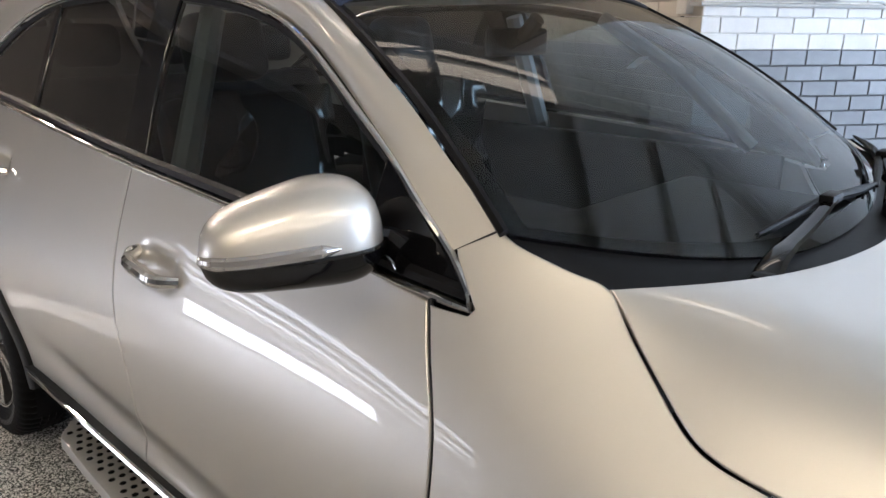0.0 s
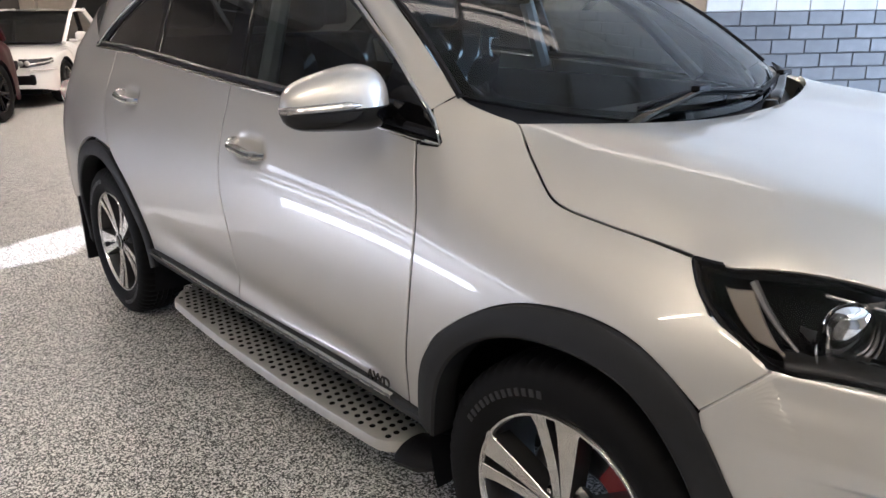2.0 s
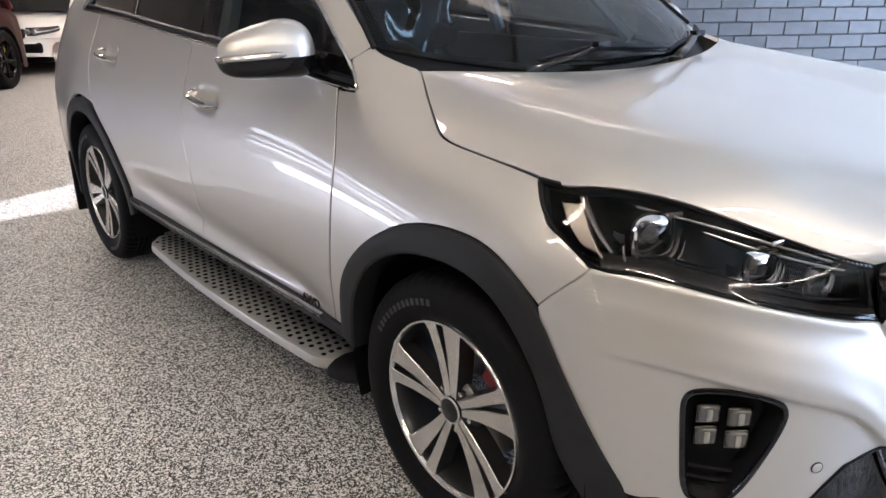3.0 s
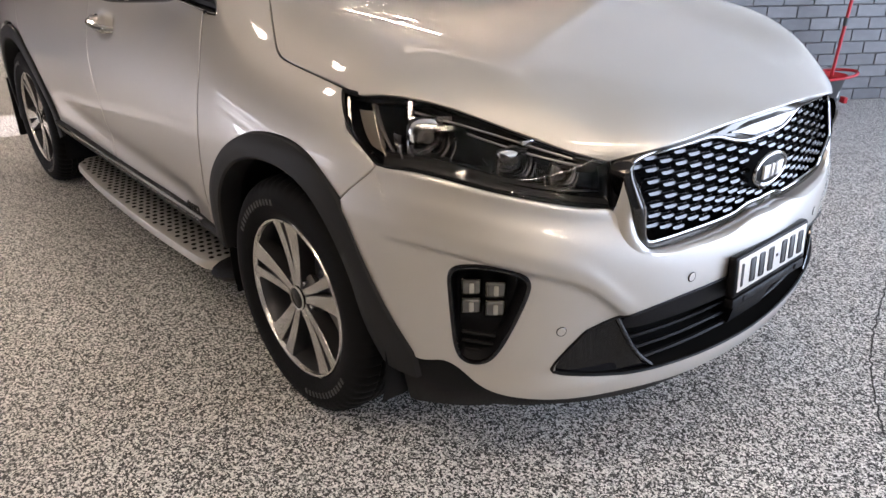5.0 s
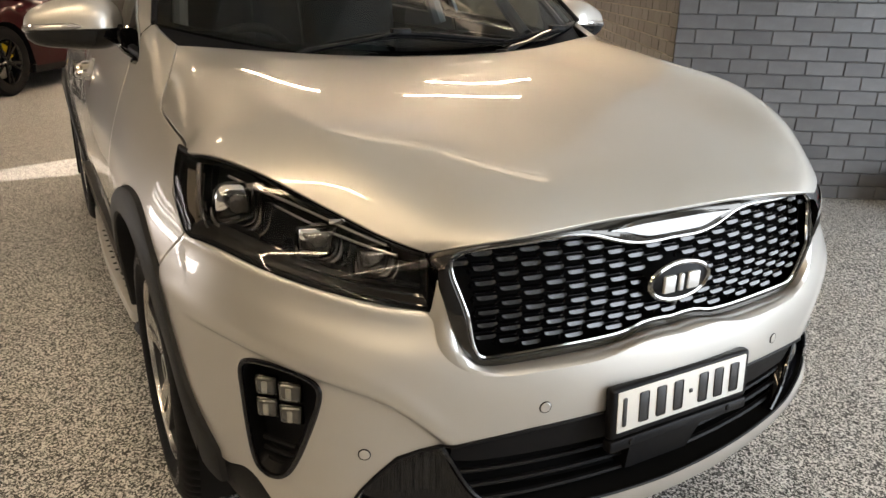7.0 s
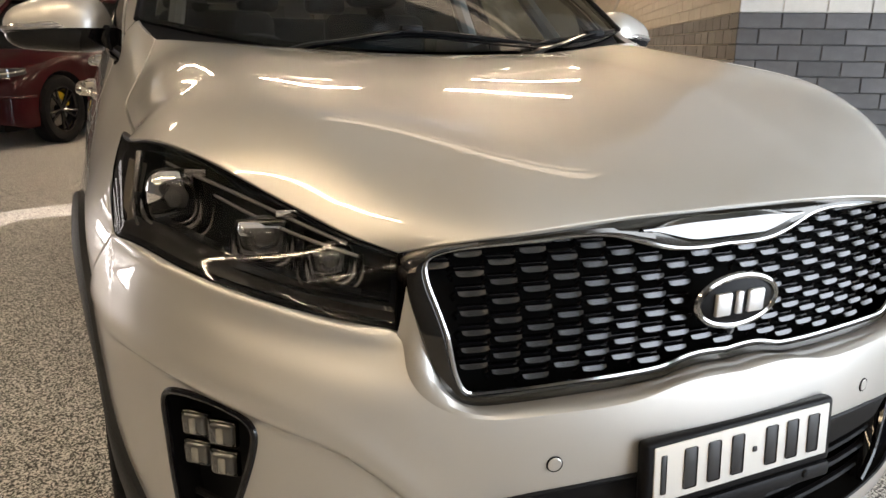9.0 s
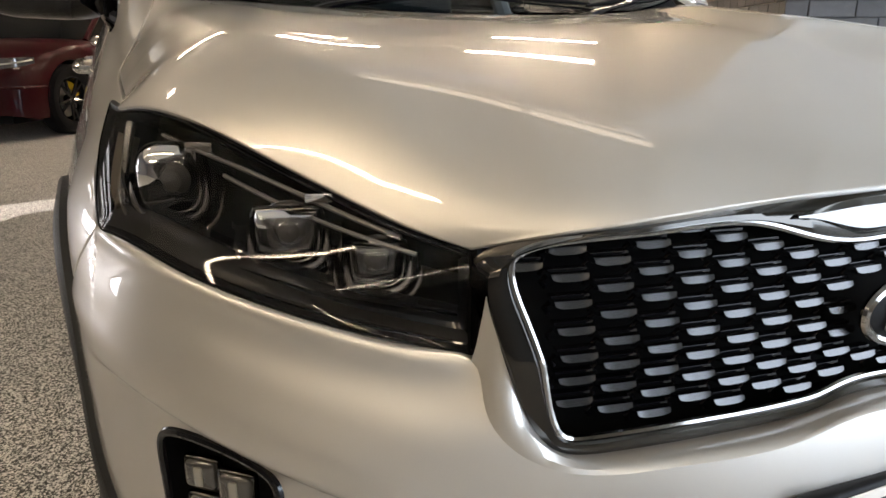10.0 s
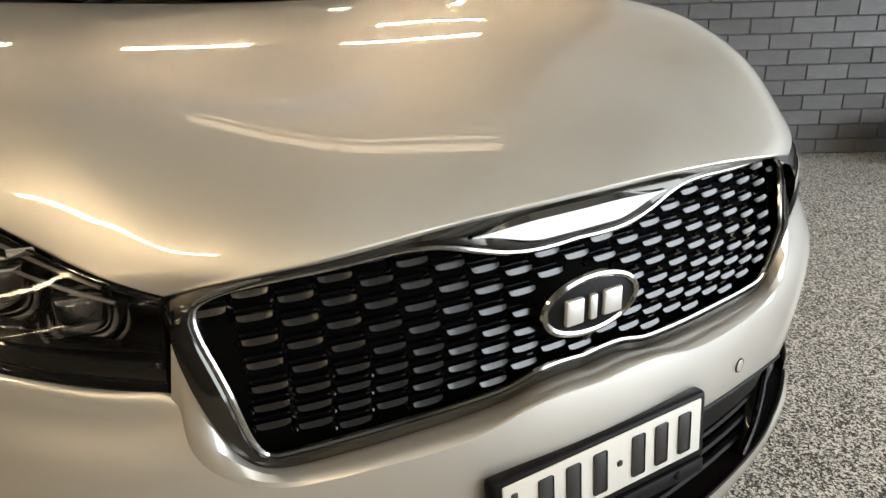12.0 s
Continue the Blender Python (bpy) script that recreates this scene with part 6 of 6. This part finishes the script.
part("mop_head", moved(lathe([(0, .20), (.05, .19), (.085, .15), (.08, .10), (0, .09)], 20), at @ Matrix.Translation((0, .10, 0)) @ Matrix.Rotation(radians(90), 4, "X")), mat("white_mop_yarn", (.6, .6, .58), .9, vary=.2, scale=40), mop)


# ---------------------------------------------------------------- the other cars
def other_car(label, place, paint, length, width, height, wheelbase, suv, rack=False, caliper=None):
    """A parked car seen from afar; x ahead from its middle, y to its left."""
    c = thing("car", label, "car", "cars parked along the workshop", at=place)
    h, L = width / 2, length / 2
    belt_z, sill = height * (.60 if suv else .62), .24
    fa, ra = wheelbase / 2 + .02, -wheelbase / 2 + .02
    # lower body: rings of half width and height along the length
    xs = np.linspace(-L, L, 61)
    R = .40 if suv else .345
    hoodz = belt_z * (.99 if suv else .93)
    rows = []
    for x in xs:
        u = x / L
        tip = float(np.clip((abs(u) - .86) / .14, 0, 1))
        wd = h * (1 - .10 * abs(u) ** 6 - .22 * tip ** 2.4)
        front = ramp(x, fa - .55, L)
        top = belt_z if x < fa - .75 else hoodz - (hoodz - .74 * hoodz) * front ** 2.2
        if x < -L * .93:
            top = belt_z - .05
        low = sill + .06 * ramp(abs(u), .86, 1)
        top -= .10 * tip ** 3
        arch = 0
        for ax in (fa, ra):
            if abs(x - ax) < R + .05:
                arch = max(arch, math.sqrt(max(0, (R + .05) ** 2 - (x - ax) ** 2)) + R)
        zb = max(low, arch)
        pr = [(1.0, zb), (1.0, zb + (top - zb) * .35), (.995, zb + (top - zb) * .6), (.965, zb + (top - zb) * .86), (.90, top - .02), (.80, top + .012), (.45, top + .035), (0, top + .04)]
        rows.append([(x, wd * a, z) for a, z in pr] + [(x, -wd * a, z) for a, z in pr[-2::-1]])
    m_ = len(rows[0])
    v = [p for r in rows for p in r]
    part("body", (v, grid_faces(61, m_) + [tuple(range(m_)), tuple((60) * m_ + i for i in range(m_))[::-1]]), paint, c, angle=50)
    # greenhouse
    x0, x1 = -L * (.93 if suv else .80), fa - .62
    r0, r1 = -L * (.80 if suv else .42), x1 - (.80 if suv else .95)
    hw, rw = h * .90, h * .68
    B, T = belt_z + .01, height
    pts = [(x1, hw * .86, B), (x1, -hw * .86, B), (x0, -hw * .86, B), (x0, hw * .86, B), (r1, rw, T - .05), (r1, -rw, T - .05), (r0, -rw, T - .05), (r0, rw, T - .05)]
    part("cabin_glass", ([tuple(p) for p in pts], [(0, 1, 5, 4), (1, 2, 6, 5), (2, 3, 7, 6), (3, 0, 4, 7)]), CARGLASS, c, angle=20)
    rf = [[(x, rw * 1.03 * t, T - .055 + .055 * (1 - t * t) * (1 - .3 * abs((x - (r0 + r1) / 2) / (r1 - r0) * 2) ** 3)) for t in np.linspace(-1, 1, 9)] for x in np.linspace(r0 - .04, r1 + .04, 12)]
    part("roof", ([p for r in rf for p in r], grid_faces(12, 9)), paint, c)
    for s in (-1, 1):
        part("windscreen_post", tube([(x1, s * hw * .87, B - .01), (r1, s * rw * 1.01, T - .04)], .035, 8), paint, c)
        part("rear_post", tube([(x0, s * hw * .87, B - .01), (r0, s * rw * 1.01, T - .04)], .07 if suv else .05, 8), paint, c)
        mx = (x1 + x0) / 2 + .1
        part("centre_post", tube([(mx, s * hw * .875, B), (mx - .04, s * rw * 1.01, T - .04)], .035, 8), GLOSS, c)
        part("roof_edge", tube(curve([(r1, s * rw * 1.01, T - .045), ((r0 + r1) / 2, s * rw * 1.04, T - .03), (r0, s * rw * 1.01, T - .045)], 14), .03, 8), paint, c)
        part("door_mirror", join(box(x1 - .22, x1 - .08, s * (h + .06) - .09, s * (h + .06) + .09, B + .02, B + .17, .05, 3), box(x1 - .18, x1 - .1, min(s * h * .85, s * h), max(s * h * .85, s * h), B + .0, B + .05, .01)), paint, c)
        # swept headlight unit, lamps and daytime strip, laid round the corner
        def skin(x, z, out=.012):
            tip = max(0.0, (abs(x / L) - .86) / .14)
            return (x, s * (h * (1 - .10 * (x / L) ** 6 - .22 * tip ** 2.4) * .995 + out), z)
        zl = hoodz * .80
        rows = [[skin(L * (.845 + .155 * k / 9), zl + dz * (.55 + .45 * k / 9) + .03 * (1 - k / 9), o) for dz, o in ((-.075, -.02), (-.066, .010), (.045, .008), (.055, -.03))] for k in range(10)]
        inner = [[(L + .006 - .004 * k, s * (h * .68 - .022 * k * h), zl + dz) for dz in (-.075, -.066, .045, .055)] for k in range(1, 8)]
        hl = part("headlight", ([p for r in rows + inner for p in r], grid_faces(17, 4)), LENSDARK, c, "clear headlight in dark housing")
        part("light_strip", tube([skin(L * (.86 + .139 * k / 9), zl + .03 - .05 * k / 9, .014) for k in range(10)], .009, 6), SATIN, hl)
        for k in (.60, .70):
            part("lamp_glass", moved(lathe([(0, .028), (.028, .02), (.042, 0)], 16), Matrix.Translation((L + .002, s * h * (k - .04), zl - .01)) @ Matrix.Rotation(radians(-90), 4, "Z")), SATIN, hl)
        part("bumper_intake", box(L * .985 - .16, L * .985 + .045, s * h * .58 - .15, s * h * .58 + .15, .34, .52, .05, 3), BLACK, c)
        part("bumper_crease", tube([skin(L * (.80 + .20 * k / 9), .58, .004) for k in range(10)], .016, 6), paint, c)
        part("sill", box(ra + R + .06, fa - R - .06, s * h * .97 - .03, s * h * .97 + .03, .22, .32, .015), BLACK, c)
        for dx in (-.55, .45):
            part("door_handle", tube([((x0 + x1) / 2 + dx - .09, s * (h * .985 + .02), belt_z - .14), ((x0 + x1) / 2 + dx + .09, s * (h * .985 + .02), belt_z - .14)], .014, 6), paint, c)
        for ax in (fa, ra):
            w = new("wheel")
            w.parent = c
            w.matrix_basis = Matrix.Translation((ax, s * (h - .13), R)) @ (Matrix.Rotation(math.pi, 4, "Z") if s > 0 else Matrix.Identity(4))
            part("tyre", lathe([(R * .66, -.10), (R * .80, -.125), (R * .93, -.118), (R, -.08), (R, .08), (R * .9, .11), (R * .66, .10)], 40), RUBBER, w)
            part("rim", lathe([(R * .66, -.105), (R * .63, -.10), (R * .58, -.06), (R * .56, .08)], 40), GLOSS if suv else ALLOY, w)
            part("brake_disc", lathe([(.05, .0), (R * .5, .0), (R * .5, .02)], 30), STEEL, w)
            for k in range(5):
                a = Matrix.Rotation(radians(72 * k + 18), 4, "Y")
                part("spoke", join(*[moved(tube([(.03, -.07, 0), (R * .62, -.095, o)], [.022, .016], 6), a) for o in (-.045, .045)]), GLOSS if suv and caliper else ALLOYDARK, w)
            part("hub", lathe([(0, -.085), (.05, -.08), (.06, -.05)], 16), GLOSS, w)
            if caliper:
                part("caliper", lathe([(R * .32, -.03), (R * .52, -.03), (R * .52, .04)], 8, 70, 10), caliper, w)
            well = [[(ax + (R + .05) * math.cos(t), s * y, R + (R + .05) * math.sin(t)) for y in (h * .99, h * .6)] for t in np.radians(np.linspace(-8, 188, 24))]
            part("wheel_well", ([p for r in well for p in r], grid_faces(24, 2)), BLACK, c)
        if rack:
            part("roof_rail", tube(curve([(r1 - .1, s * rw * .95, T - .02), (r1 - .2, s * rw * .95, T + .04), (r0 + .2, s * rw * .95, T + .04), (r0 + .1, s * rw * .95, T - .02)], 20), .018, 8), GLOSS, c)
    fg = part("front_grille", box(L * .985 - .1, L * .985 + .05, -h * .48, h * .48, hoodz * .66, hoodz * .84, .03, 2), BLACK, c)
    for k in range(8):
        y = -h * .42 + k * h * .12
        part("grille_slot", box(L * .985 + .045, L * .985 + .058, y - .022, y + .022, hoodz * .69, hoodz * .81, .004), GLOSS, fg)
    part("lower_grille", box(L * .985 - .12, L * .985 + .045, -h * .36, h * .36, .30, .47, .02, 2), BLACK, c)
    # near-black boxes put the shade under and inside the car into colour
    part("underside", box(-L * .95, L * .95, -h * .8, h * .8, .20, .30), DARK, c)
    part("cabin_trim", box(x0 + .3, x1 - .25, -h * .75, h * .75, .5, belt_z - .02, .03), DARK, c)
    if rack:
        for x in (r1 - .35, r0 + .35):
            part("roof_bar", box(x - .03, x + .03, -rw, rw, T + .05, T + .08, .01), GLOSS, c)
    return c


CARGLASS = mat("dark_car_glass", (.008, .009, .010), .06, 0, .45, .01, spec=.2)
LENSDARK = mat("headlight_unit", (.10, .10, .11), .08, .4, 1.0, .01)
other_car("glossy dark red sport utility car with black wheels", ROOM @ Matrix.Translation((-7.72, -6.52, 0)), RED, 4.85, 1.95, 1.76, 2.92, True, caliper=YELLOW)
other_car("white sedan facing out behind the red car", ROOM @ Matrix.Translation((-12.9, -6.32, 0)), WHITE, 4.45, 1.80, 1.50, 2.65, False)
other_car("white sport utility car with black roof rack", ROOM @ Matrix.Translation((-17.5, -6.2, 0)), WHITE, 4.6, 1.85, 1.86, 2.70, True, rack=True)
# yellow and red cleaning things on the floor by the white sedan
cx = thing("spray_tank", "yellow sprayer bottle on the floor", "bottle", at=ROOM @ Matrix.Translation((-11.25, -4.95, 0)))
part("tank", moved(lathe([(0, .002), (.09, .002), (.10, .03), (.10, .20), (.06, .27), (.03, .30), (0, .31)], 20), Matrix.Rotation(radians(90), 4, "X")), mat("yellow_plastic", (.62, .58, .06), .4), cx)
rb = thing("tool_case", "flat red and black case on the floor", "case", at=ROOM @ Matrix.Translation((-11.0, -5.15, 0)))
part("lower_shell", box(-.16, .16, -.13, .13, 0, .05, .012), BLACK, rb)
part("upper_shell", box(-.15, .15, -.12, .12, .05, .085, .012), REDPL, rb)

# ---------------------------------------------------------------- single blocks of the wall's dark base
widths = {}
for r, a, b, z, o in course_blocks(0, 4.75, 0, 15, None, None, 11):
    key = round(b - a, 3)
    if key not in widths:
        widths[key] = mesh_of("block", *block_mesh(b - a), GREYBLOCK, 0)
    part("block", widths[key], GREYBLOCK, brick_wall, at=FACE_BLOCK @ Matrix.Translation(((a + b) / 2, -o, z + .0467)))

# glowing cards that stand for the sky beyond the side gaps and end door
SKYCARD = glow("pale_sky", (.92, .96, 1.0), 1.6)
tagged(part("backdrop", box(-8, 12, Q_NEAR - 6.1, Q_NEAR - 6, 1.2, 12), SKYCARD, at=ROOM, angle=0), "pale bright sky beyond the side openings", "backdrop", kind="structure")
tagged(part("backdrop", box(-8, 12, Q_END + 8, Q_END + 8.1, 1.0, 12), SKYCARD, at=ROOM, angle=0), "pale bright sky beyond the end door", "backdrop", kind="structure")
